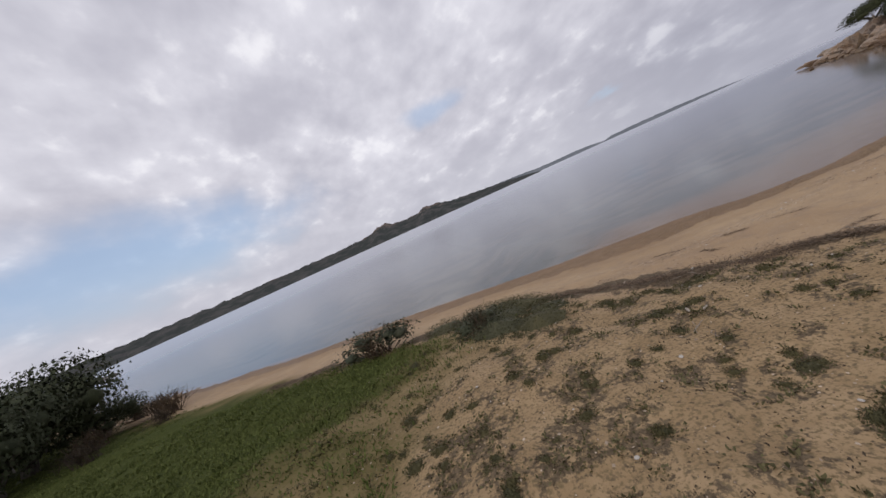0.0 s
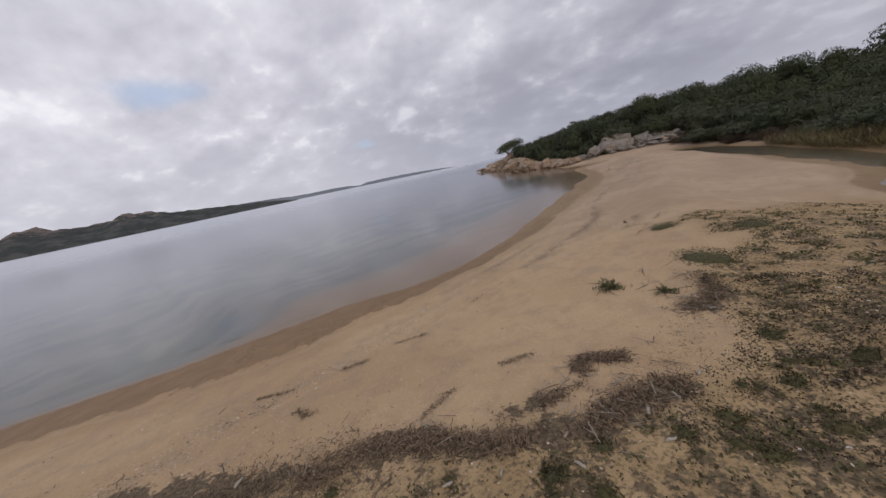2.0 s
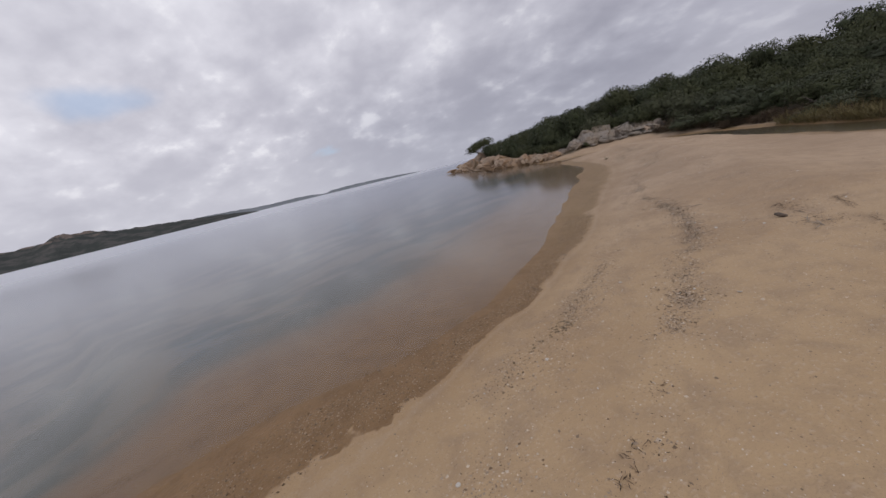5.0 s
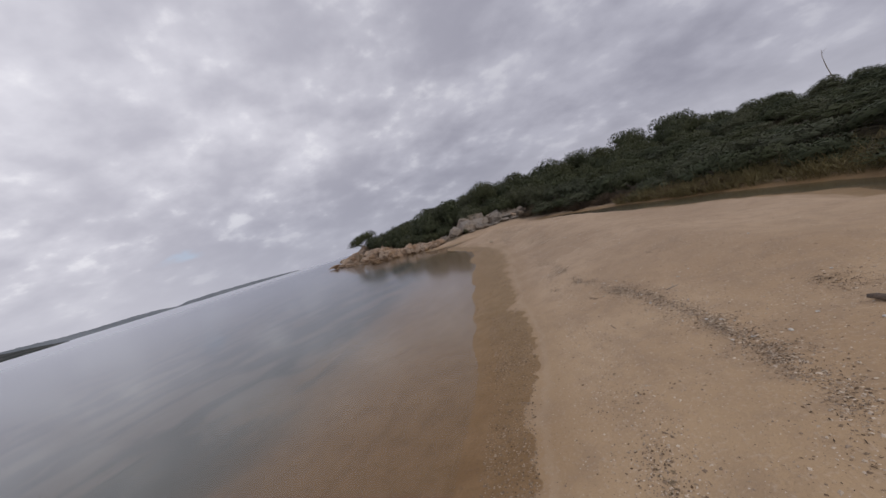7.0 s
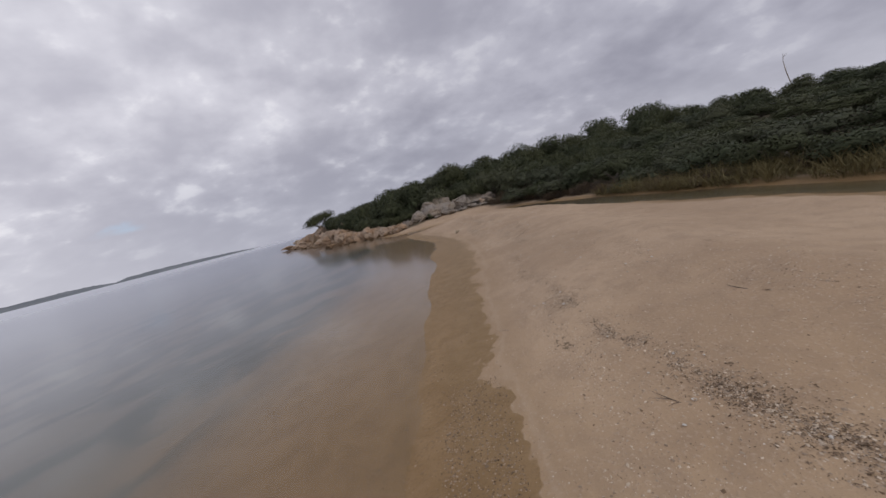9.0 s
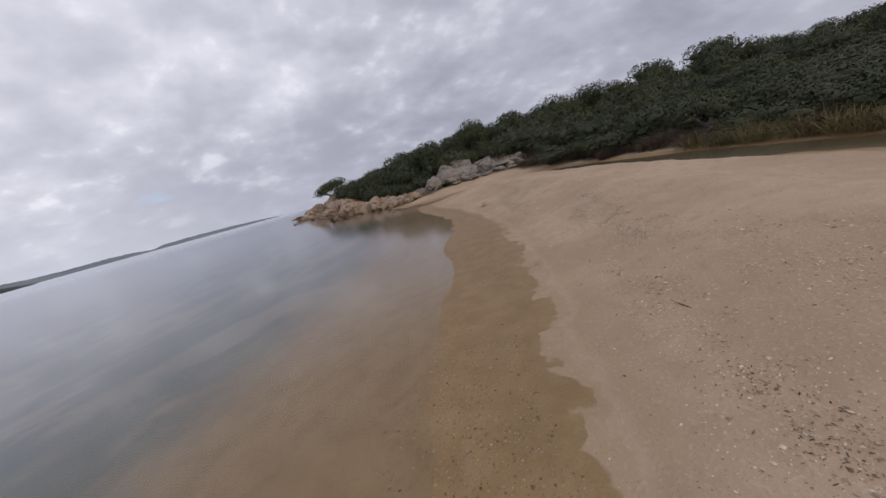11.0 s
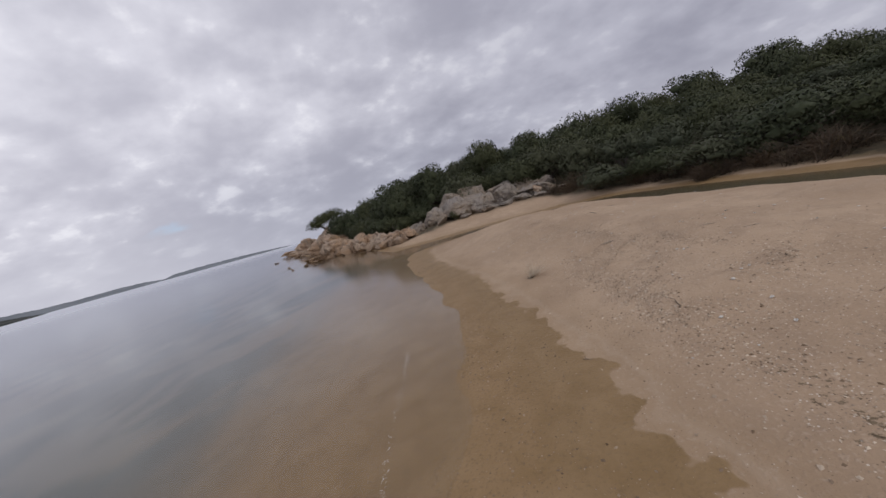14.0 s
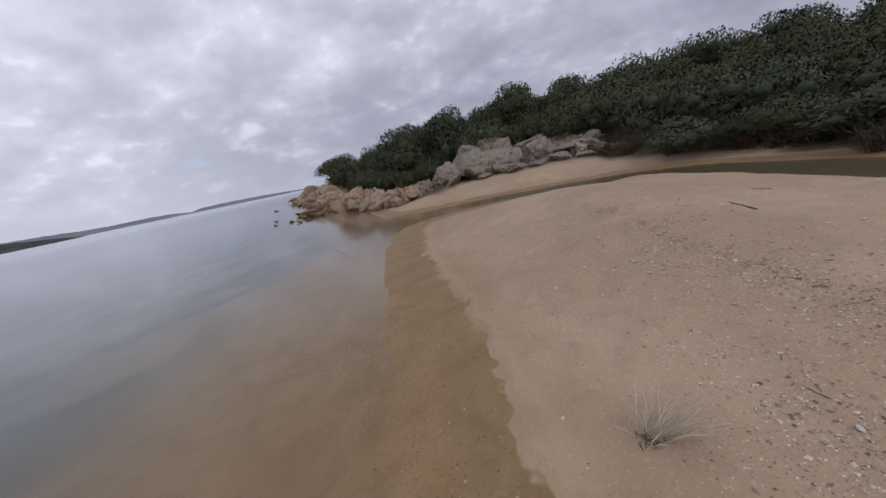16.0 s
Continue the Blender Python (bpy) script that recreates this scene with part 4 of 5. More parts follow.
def trunk_mesh(seed, limbs=5):
    rnd = random.Random(seed)
    sticks = [([(0, 0, -0.25), (0.03, 0.02, 0.1), (rnd.gauss(0, 0.05), rnd.gauss(0, 0.05), 0.4)], [0.09, 0.075, 0.05])]
    for i in range(limbs):
        t = 2 * math.pi * (i + rnd.random() * 0.6) / limbs
        sticks.append(([(0, 0, 0.02 + 0.05 * i), (0.2 * math.cos(t), 0.2 * math.sin(t), 0.25), (0.5 * math.cos(t), 0.5 * math.sin(t), 0.5)], [0.06, 0.045, 0.02]))
    return tubes("trunk", sticks, BARK)


def tree_model(seed, mat, leaves=1500, **shape):
    ob = root("tree", Matrix(), "", "")
    part("trunk", trunk_mesh(seed), ob)
    part("crown", crown_mesh("crown", seed, leaves, mat, **shape), ob)
    return ob


random.seed(21)
OAKS = [tree_model(40 + i, OAK_LEAF, 5200, leaf=0.030, tall=0.75 + 0.08 * (i % 4), lobes=13 + 2 * (i % 4)) for i in range(6)]
NEAR_OAKS = [tree_model(50 + i, OAK_LEAF, 8500, leaf=0.023, tall=0.78, lobes=17) for i in range(3)]
GREYS = [tree_model(60 + i, GREY_LEAF, 5000, leaf=0.029, tall=0.8, lobes=18, ragged=0.10) for i in range(3)]
for i, ob in enumerate(OAKS + NEAR_OAKS):
    tagged(ob, "dark evergreen oak with a dense rounded crown on the headland", "tree", "headland trees")
for ob in GREYS:
    tagged(ob, "grey-green rounded mastic shrub on the headland slope", "shrub", "headland shrubs")
    ob.name = "shrub"
used = set()


def plant(model, x, y, radius, tall, label="", group=""):
    """A tree or shrub of that crown radius and full height, standing on the ground."""
    m = pose(x, y, height(x, y), random.gauss(0, 4), random.gauss(0, 4), random.uniform(0, 360)) @ Matrix.Diagonal((radius, radius * random.uniform(0.85, 1.1), tall / 1.25, 1))
    if model.name in used:
        ob = copy_thing(model, m @ Matrix.Diagonal((*(1 / s for s in model.scale), 1)))
    else:
        used.add(model.name)
        model.matrix_basis = m
        ob = model
    if label:
        tagged(ob, label, group=group)
    return ob


def roof(x, y):
    """Height of the wood's canopy over the plan."""
    return np.interp(x, [30, 36, 40, 44, 48, 52, 56, 60, 66, 80], [2.0, 2.5, 3.1, 3.8, 4.4, 5.1, 5.9, 6.4, 7.0, 8.2]) + 0.9 * math.exp(-((x - 57) / 5) ** 2 - ((y - 6) / 8) ** 2) + 0.6 * math.exp(-((y + 4) / 10) ** 2) * min(max((x - 50) / 8, 0), 1) + 0.7 * math.exp(-((x - 50) / 7) ** 2 - ((y + 13) / 7) ** 2) + 0.09 * min(max(-8 - y, 0), 10) - 0.16 * max(y - 20, 0)


# big crowns that stand out of the canopy: place, crown radius, height of the top
SKYLINE = ((51.8, 18.6, 2.8, 5.6), (54.4, 13.4, 3.0, 6.9), (58.0, 8.5, 3.2, 7.4), (62.5, 3.6, 3.6, 7.9), (64.5, -8.5, 3.8, 8.3), (59.5, -3.0, 3.4, 6.8), (58.5, -12.0, 3.4, 7.8), (63.0, -15.5, 3.4, 8.4), (53.0, -13.5, 2.7, 6.4), (52.5, -4.0, 2.5, 4.8), (48.0, -16.5, 2.5, 5.8), (43.5, -14.5, 2.2, 4.8), (47.4, 20.6, 2.6, 4.8), (50.0, 24.4, 2.3, 4.3),
           (56.0, 30.0, 2.0, 3.6), (53.2, 26.6, 2.0, 3.7), (45.0, 19.4, 2.0, 4.2), (46.6, 16.4, 2.3, 5.1), (47.6, 25.6, 1.8, 3.75), (42.9, 19.6, 1.2, 2.3), (49.5, 9.0, 2.3, 4.8), (48.0, 3.0, 2.3, 4.4))
for x, y, r, top in SKYLINE:
    plant(OAKS[int(x * 7) % len(OAKS)], x, y, r, top - height(x, y))
standing = [(a, b, r) for a, b, r, _ in SKYLINE]
tries = np.stack([dice.uniform(16, 76, 9000), dice.uniform(-44, 40, 9000)], 1)
for (x, y), s in zip(tries.tolist(), inside_by(tries[:, 0], tries[:, 1], HEADLAND).tolist()):
    front = 1.5 if y < 7 else (7.4 if y < 18 else 3.2)
    # no wood on the bare rocks of the point
    if s < front or s > 29 or len(standing) > 300 or y - 8.6 > 0.70 * (x - 25):
        continue
    tall = min(roof(x, y) * random.uniform(0.82, 1.06) - height(x, y), 1.0 + 0.5 * (s - 1.5))
    tall = min(max(tall, 0.9), 6.0)
    r = (1.15 + 0.30 * tall) * random.uniform(0.85, 1.2)
    if any((x - a) ** 2 + (y - b) ** 2 < (0.62 * (r + q)) ** 2 for a, b, q in standing):
        continue
    standing.append((x, y, r))
    grey = random.random() < (0.5 if s < 8 else 0.25)
    plant(random.choice(GREYS if grey else NEAR_OAKS if s < 9 and x > 36 else OAKS), x, y, r * 1.12, tall)
for x, y, r, t in ((42.0, 18.6, 1.1, 1.7), (43.0, 20.2, 1.5, 2.1), (44.4, 21.8, 1.6, 2.0), (46.2, 23.3, 1.6, 2.0), (48.4, 24.6, 1.6, 2.2), (51.0, 26.4, 1.6, 2.4), (42.9, 17.2, 1.1, 1.6), (44.6, 17.6, 1.4, 2.0), (46.2, 11.4, 1.2, 1.2), (45.8, 9.2, 1.2, 1.1), (40.6, 14.1, 0.45, 0.75), (57.4, 30.9, 1.8, 2.6), (61.0, 33.8, 1.9, 2.9), (65.0, 36.8, 2.0, 3.6), (68.6, 39.4, 2.3, 4.3), (71.6, 41.6, 2.3, 4.6)):
    plant(random.choice(NEAR_OAKS), x, y, r, t, "low dark evergreen bush overhanging the shore rocks", "shore bushes")
for model in OAKS + GREYS + NEAR_OAKS:
    if model.name not in used:
        plant(model, 62 + random.uniform(-3, 3), -20, 2.5, 3.0)

windswept = root("tree", pose(69.4, 42.6, height(69.4, 42.6) + 1.2, 0, 0, 126), "windswept evergreen tree leaning out over the rocks of the point", "tree")
part("trunk", tubes("trunk", [([(-0.6, 0.1, -1.0), (-0.2, 0, 0.3), (0.5, 0, 1.2), (1.6, 0.1, 1.9)], [0.28, 0.22, 0.17, 0.09]), ([(0.0, 0, 0.6), (-0.8, 0.2, 1.8), (-1.8, 0.3, 2.7)], [0.15, 0.10, 0.05]), ([(0.9, 0, 1.4), (2.2, -0.3, 1.6), (3.4, -0.2, 1.4)], [0.11, 0.08, 0.03])], BARK), windswept)
crown = part("crown", crown_mesh("crown", 57, 7000, OAK_LEAF, leaf=0.024, tall=0.6, lobes=20), windswept)
crown.matrix_basis = pose(0.0, 0, 1.15, 0, 13, 0) @ Matrix.Diagonal((3.9, 2.4, 2.5, 1))


def twig_bush_mesh(name, seed, twigs, mat, width=0.012, spread=0.75, bits=3):
    """A leafless bush of unit radius: fans of thin forking twigs."""
    rnd = np.random.default_rng(seed)
    turn, lean = rnd.uniform(0, 2 * np.pi, twigs), np.abs(rnd.normal(0, spread, twigs))
    base = np.stack([rnd.normal(0, 0.16, twigs), rnd.normal(0, 0.16, twigs), np.zeros(twigs)], 1)
    way = unit(np.stack([np.cos(turn) * lean, np.sin(turn) * lean, np.ones(twigs)], 1))
    quads, length = [], rnd.uniform(0.4, 0.62, twigs)
    w = np.full(twigs, width)
    for _ in range(bits):
        tip = base + way * length[:, None]
        side = unit(np.cross(way, rnd.normal(0, 1, (len(way), 3)))) * w[:, None]
        quads.append(np.stack([base - side, base + side, tip + side * 0.6, tip - side * 0.6], 1))
        pick = np.concatenate([np.arange(len(tip)), np.arange(len(tip))])
        base, way, length, w = tip[pick] - way[pick] * (length[pick] * rnd.uniform(0.0, 0.5, len(pick)))[:, None], unit(way[pick] + rnd.normal(0, 0.42, (len(pick), 3))), length[pick] * 0.66, w[pick] * 0.75
    q = np.concatenate(quads)
    return soup(name, q, mat, 4)


BARE = [twig_bush_mesh("bare_shrub", 80 + i, 75, BROWN_TWIG) for i in range(3)]
random.seed(31)
for i in range(52):
    u = i / 51
    x = np.interp(u, [0, 0.25, 0.5, 0.75, 1], [14.9, 24.3, 32.4, 37.8, 41.9]) + random.gauss(0, 0.5)
    y = np.interp(u, [0, 0.25, 0.5, 0.75, 1], [-4.2, -1.3, 2.1, 4.4, 7.9]) + random.gauss(0, 0.6)
    r = random.uniform(0.7, 1.25)
    ob = new("bare_shrub", BARE[i % 3])
    ob.matrix_basis = pose(x, y, height(x, y) - 0.03, 0, 0, random.uniform(0, 360)) @ Matrix.Diagonal((r, r, r * random.uniform(0.45, 0.75), 1))
    tagged(ob, "bare reddish-brown twiggy shrub on the creek bank", "shrub", "bank shrubs")

# dead stalk above the ridge
stalk = root("dead_tree", pose(75, -41, height(75, -41) + 2.2, 0, 12, 30), "bare grey dead trunk standing above the canopy", "dead tree")
part("trunk", tube("trunk", [(0, 0, -2.4), (0.05, 0, 1.5), (-0.1, 0.1, 3.2), (-0.4, 0.1, 4.3)], [0.09, 0.07, 0.045, 0.02], DEADWOOD), stalk)
part("branch", tube("branch", [(-0.2, 0.1, 3.7), (-0.6, 0.0, 4.0), (-0.9, 0.0, 4.05)], [0.04, 0.03, 0.012], DEADWOOD), stalk)

# thicket at the start of the beach, and the shrubs by the shore there
random.seed(41)
LEFT = ((-13.16, 11.11, 2.0, 2.5), (-15.78, 12.63, 2.1, 2.4), (-12.14, 9.59, 1.6, 2.0), (-16.85, 10.46, 2.3, 2.6), (-18.42, 13.2, 2.2, 2.3), (-19.86, 9.94, 2.4, 2.8), (-12.26, 12.35, 0.9, 0.9), (-17.49, 15.21, 1.8, 1.6), (-22.46, 16.18, 2.4, 2.5), (-24.31, 12.06, 2.8, 3.2))
for x, y, r, t in LEFT:
    plant(random.choice(NEAR_OAKS), x, y, r * 1.3, t * 1.5, "dark green dense shrub at the edge of the meadow", "meadow thicket")
for x, y, r in ((-9.83, 11.89, 0.9), (-10.86, 10.63, 0.8), (-10.05, 9.58, 0.7), (-9.01, 10.61, 0.5), (-11.06, 13.09, 0.9), (-12.58, 13.87, 0.8)):
    ob = new("bare_shrub", BARE[0])
    ob.matrix_basis = pose(x, y, height(x, y) - 0.03, 0, 0, random.uniform(0, 360)) @ Matrix.Diagonal((r, r, r * 0.8, 1))
    tagged(ob, "bare reddish-brown twiggy shrub beside the thicket", "shrub", "thicket shrubs")


def leafy_twig_bush(x, y, r, t, seed, label):
    ob = root("bush", pose(x, y, height(x, y) - 0.02, 0, 0, seed * 40) @ Matrix.Diagonal((r, r, t, 1)), label, "bush")
    part("branchwork", twig_bush_mesh("branchwork", seed, 60, BROWN_TWIG, 0.012, 0.9), ob)
    part("foliage", crown_mesh("foliage", seed, 1300, GREY_LEAF, leaf=0.042, tall=0.6, lobes=9, ragged=0.3), ob)
    return ob


leafy_twig_bush(-2.47, 7.95, 0.85, 0.62, 91, "low dark bush with bare twigs at the edge of the sand")
leafy_twig_bush(-0.55, 6.51, 0.46, 0.36, 92, "small dark bush at the edge of the sand")
leafy_twig_bush(7.06, 0.77, 1.2, 0.5, 93, "dark green spreading bush on the sandy dune")
leafy_twig_bush(9.57, -0.45, 1.0, 0.5, 94, "grey-brown twiggy bush on the sandy dune")


# ---- ground cover ----
def stuff(name, me, label, category):
    return tagged(new(name, me), label, category, kind="stuff")


def tufts(centres, radius, tall, count, width):
    """Blades of many low tufts: arrays of centres (n, 3), their radius and height."""
    n = len(centres)
    k = np.repeat(np.arange(n), count)
    off = dice.normal(0, 0.5, (len(k), 2)) * radius[k][:, None]
    base = centres[k] + np.concatenate([off, np.zeros((len(k), 1))], 1)
    base[:, 2] -= 0.008
    lean = off / radius[k][:, None] * 0.9 + dice.normal(0, 0.5, (len(k), 2))
    return blades(base, lean, tall[k] * dice.uniform(0.5, 1.2, len(k)), width * dice.uniform(0.6, 1.4, len(k)))


herb_at = over(-5, 13, -4, 9.5, 105000, lambda x, y, z, p, t, l: (p > 0.6) & (beside(x, y, BAND_UPPER[:13]) > 0.13) & (clumps(x, y) > dice.uniform(-0.15, 0.45, len(x))) & (t < 0.85) & (x + dice.uniform(-2, 2, len(x)) < 10))
stuff("low_herbs", soup("low_herbs", tufts(herb_at, dice.uniform(0.02, 0.07, len(herb_at)), dice.uniform(0.010, 0.042, len(herb_at)), 7, 0.018), TUFT, 4), "low dark green and brown herbs scattered over the sandy soil", "herbs")
dead_at = np.concatenate([over(-4, 12, -3, 8.5, 16000, lambda x, y, z, p, t, l: (p > 0.4) & (t < 0.8)), over(4.0, 6.6, 2.0, 3.3, 5200, lambda x, y, z, p, t, l: (p > 0.3) & (lumpy(x, y, 0.5, 91) > -0.5))])
stuff("dead_herbs", soup("dead_herbs", tufts(dead_at, dice.uniform(0.02, 0.06, len(dead_at)), dice.uniform(0.008, 0.022, len(dead_at)), 6, 0.014), BROWN_TWIG, 4), "withered brown herb remains on the sandy soil", "dead herbs")
turf_at = np.concatenate([over(-9, 0.5, 1, 9, 13000, lambda x, y, z, p, t, l: t > dice.uniform(0.1, 0.9, len(x))), over(-23, -8, 1, 15, 9000, lambda x, y, z, p, t, l: t > dice.uniform(0.1, 0.9, len(x)))])
stuff("grass", soup("grass", tufts(turf_at, dice.uniform(0.06, 0.16, len(turf_at)), dice.uniform(0.03, 0.085, len(turf_at)), 7, 0.016), GRASS, 4), "short green meadow grass with small flowers", "grass")


def cushion_mesh(seed, mat, leaves=220, size=1.0):
    rnd = np.random.default_rng(seed)
    way = unit(rnd.normal(0, 1, (leaves, 3)))
    way[:, 2] = np.abs(way[:, 2])
    at = way * rnd.uniform(0.55, 1.05, leaves)[:, None] * np.array([1, 1, 0.45])
    a = unit(rnd.normal(0, 1, (leaves, 3)))
    b = unit(np.cross(a, way + 0.3))
    s = rnd.uniform(0.07, 0.15, leaves)[:, None] * size
    core = np.array([(0.85 * math.cos(k * math.pi / 3), 0.85 * math.sin(k * math.pi / 3), -0.02) for k in range(7)])
    dome = [np.stack([core[k], core[k + 1], np.array([0, 0, 0.34]), np.array([0, 0, 0.34]) * 0.999]) for k in range(6)]
    return soup("herb_cushion", np.concatenate([np.stack([at - a * s, at - b * s * 0.4, at + a * s, at + b * s * 0.4], 1), np.array(dome)]), mat, 4)


CUSHION_LEAF = leaf_material("cushion_leaves", (0.042, 0.041, 0.020), (0.102, 0.095, 0.048))
CUSHIONS = [cushion_mesh(100 + i, CUSHION_LEAF) for i in range(4)]
BROAD_LEAF = leaf_material("grey_cushion_leaves", (0.040, 0.042, 0.022), (0.105, 0.102, 0.056))
BROAD_CUSHIONS = [cushion_mesh(110 + i, BROAD_LEAF, 1500, 0.32) for i in range(2)]
random.seed(51)
spots = over(-2.0, 5.5, 0.8, 6.6, 2200, lambda x, y, z, p, t, l: (p > 0.8) & (beside(x, y, BAND_UPPER[:13]) > 0.2) & (clumps(x, y) > 0.25))[:290]
for x, y, z in spots:
    r = random.uniform(0.05, 0.12)
    ob = new("herb_cushion", random.choice(CUSHIONS))
    ob.matrix_basis = pose(x, y, z - 0.01, 0, 0, random.uniform(0, 360)) @ Matrix.Diagonal((r, r * random.uniform(0.7, 1), r * random.uniform(0.8, 1.15), 1))
    tagged(ob, "small dark green herb cushion growing on the sandy soil", "herb cushion", "herb cushions")
for x, y, r in ((8.5, 2.7, 0.35), (8.9, 3.87, 0.3), (7.08, 3.16, 0.42), (0.12, 5.75, 0.6), (0.45, 6.3, 0.5), (-0.38, 6.1, 0.6), (0.3, 6.95, 0.6), (-0.15, 6.6, 0.65), (-0.5, 7.3, 0.7), (0.1, 7.5, 0.55), (-1.1, 7.7, 0.6)):
    ob = new("herb_cushion", random.choice(BROAD_CUSHIONS))
    ob.matrix_basis = pose(x, y, height(x, y) - 0.01, 0, 0, random.uniform(0, 360)) @ Matrix.Diagonal((r, r * 0.8, r * 0.6, 1))
    tagged(ob, "broad grey-green herb cushion at the edge of the bare sand", "herb cushion", "broad herb cushions")


def leafy_plant(x, y, spread, count, label):
    """A low sprawling plant: runners over the sand, with upright leaves along them."""
    ob = root("leafy_plant", pose(x, y, height(x, y)), label, "plant")
    turn = dice.uniform(0, 2 * np.pi, count)
    run = spread * dice.uniform(0.05, 1.0, count) * (0.6 + 0.4 * np.sin(3 * turn))
    base = np.stack([np.cos(turn) * run, np.sin(turn) * run, np.full(count, -0.004)], 1)
    part("leaves", soup("leaves", blades(base, dice.normal(0, 0.75, (count, 2)), dice.uniform(0.03, 0.085, count), dice.uniform(0.012, 0.026, count)), FRESH_LEAF, 4), ob)
    sticks = []
    for i in range(7):
        a = 2 * math.pi * (i + random.random()) / 7
        sticks.append(([(0, 0, 0.0), (0.5 * spread * math.cos(a), 0.5 * spread * math.sin(a), 0.012), (spread * math.cos(a + 0.3), spread * math.sin(a + 0.3), 0.004)], [0.006, 0.005, 0.002]))
    part("runners", tubes("runners", sticks, DARKWOOD, 5), ob)
    return ob


FRESH_LEAF = speck_material("fresh_leaves", (0.070, 0.073, 0.036), (0.168, 0.158, 0.080))
leafy_plant(6.12, 4.02, 0.30, 300, "low green sprawling plant growing from the bare sand")
leafy_plant(6.0, 3.42, 0.16, 90, "small withered green plant on the bare sand")

# reeds beyond the creek
reed_at = over(13, 29.5, -12, 3, 7500, lambda x, y, z, p, t, l: (inside_by(x, y, HEADLAND) > 0.2) & (inside_by(x, y, HEADLAND) < 3.0) & (lumpy(x, y, 1.6, 61) > -0.45))
stuff("reeds", soup("reeds", tufts(reed_at, np.full(len(reed_at), 0.12), dice.uniform(0.4, 0.9, len(reed_at)), 14, 0.018), REED, 4), "yellowish reeds and rushes on the far creek bank", "reeds")

# ---- what the water left on the sand ----
def litter(line, count, spread, lengths, widths, lift=0.02, **part_of):
    at = along(line, count, spread, **part_of)
    at[:, 2] += dice.uniform(0.0, 1, len(at)) * lift
    return slivers(at, dice.uniform(*lengths, len(at)), dice.uniform(*widths, len(at)))


LOW_BAND = [(18.6, 6.85), (19.6, 7.05), (20.5, 7.3), (21.3, 7.45), (22.4, 7.65)]
wrack = np.concatenate([litter(LOW_BAND, 1600, 0.16, (0.006, 0.03), (0.002, 0.006), 0.008), litter(BAND_B[6:], 2200, 0.07, (0.01, 0.06), (0.003, 0.007), 0.012), litter(BAND_UPPER[:13], 23000, 0.075, (0.015, 0.08), (0.004, 0.010), 0.03), litter(BAND_UPPER[12:], 2200, 0.14, (0.008, 0.035), (0.002, 0.006), 0.01), litter(BAND_UPPER, 3500, 0.4, (0.006, 0.028), (0.002, 0.005), 0.006), litter(BAND_UPPER[:9], 22000, 0.21, (0.012, 0.06), (0.004, 0.009), 0.025),
                        litter(BAND_A, 5000, 0.13, (0.008, 0.035), (0.003, 0.008), 0.010, low=0.22), litter(BAND_A, 3600, 0.05, (0.008, 0.026), (0.003, 0.008), 0.02, low=0.16, high=0.72),
                        litter(BAND_B, 7000, 0.26, (0.006, 0.028), (0.002, 0.006), 0.008), litter(BAND_C, 1800, 0.12, (0.006, 0.03), (0.002, 0.006), 0.008),
                        litter([(9.4, 4.45), (10.1, 4.55), (10.7, 4.75)], 900, 0.09, (0.01, 0.05), (0.003, 0.008), 0.012), litter(PATCHES[0], 6500, 0.05, (0.015, 0.07), (0.004, 0.010), 0.035), litter(PATCHES[1], 5000, 0.08, (0.015, 0.06), (0.004, 0.009), 0.03), litter(PATCHES[2], 2600, 0.07, (0.015, 0.07), (0.004, 0.010), 0.04),
                        litter([(4.29, 6.13), (4.63, 5.88)], 217, 0.025, (0.015, 0.07), (0.003, 0.008), 0.018), litter([(5.68, 5.95), (6.61, 5.81)], 300, 0.025, (0.015, 0.07), (0.003, 0.008), 0.018), litter([(8.45, 4.25), (10.56, 4.23)], 487, 0.025, (0.015, 0.07), (0.003, 0.008), 0.018), litter([(2.75, 6.89), (3.07, 6.52)], 228, 0.025, (0.015, 0.07), (0.003, 0.008), 0.018), litter([(2.89, 5.99), (2.89, 5.78), (2.96, 5.73)], 197, 0.025, (0.015, 0.07), (0.003, 0.008), 0.018), litter([(3.56, 6.29), (3.85, 6.12)], 203, 0.025, (0.015, 0.07), (0.003, 0.008), 0.018), litter([(3.36, 4.6), (3.66, 4.61), (3.85, 4.56)], 229, 0.025, (0.015, 0.07), (0.003, 0.008), 0.018), litter([(4.25, 4.45), (4.53, 4.24)], 206, 0.025, (0.015, 0.07), (0.003, 0.008), 0.018), litter([(6.47, 3.45), (6.56, 3.15)], 200, 0.025, (0.015, 0.07), (0.003, 0.008), 0.018)])
stuff("seagrass_wrack", soup("seagrass_wrack", wrack, WRACK, 4), "dark dry seagrass and bark litter along the strand lines", "seagrass litter")
strewn = over(-1, 33, 1.5, 13.5, 16000, lambda x, y, z, p, t, l: (z > 0.06) & (lumpy(x, y, 1.4, 71) > dice.uniform(-1, 1.1, len(x))))
strewn[:, 2] += 0.003
stuff("sand_litter", soup("sand_litter", slivers(strewn, dice.uniform(0.004, 0.022, len(strewn)), dice.uniform(0.002, 0.005, len(strewn)), 0.1), WRACK, 4), "scattered bits of bark and weed on the sand", "litter")

SHINGLE = [(26.6, 8.9), (25.9, 8.85), (25.3, 8.95), (24.8, 8.8), (24.3, 8.7)]
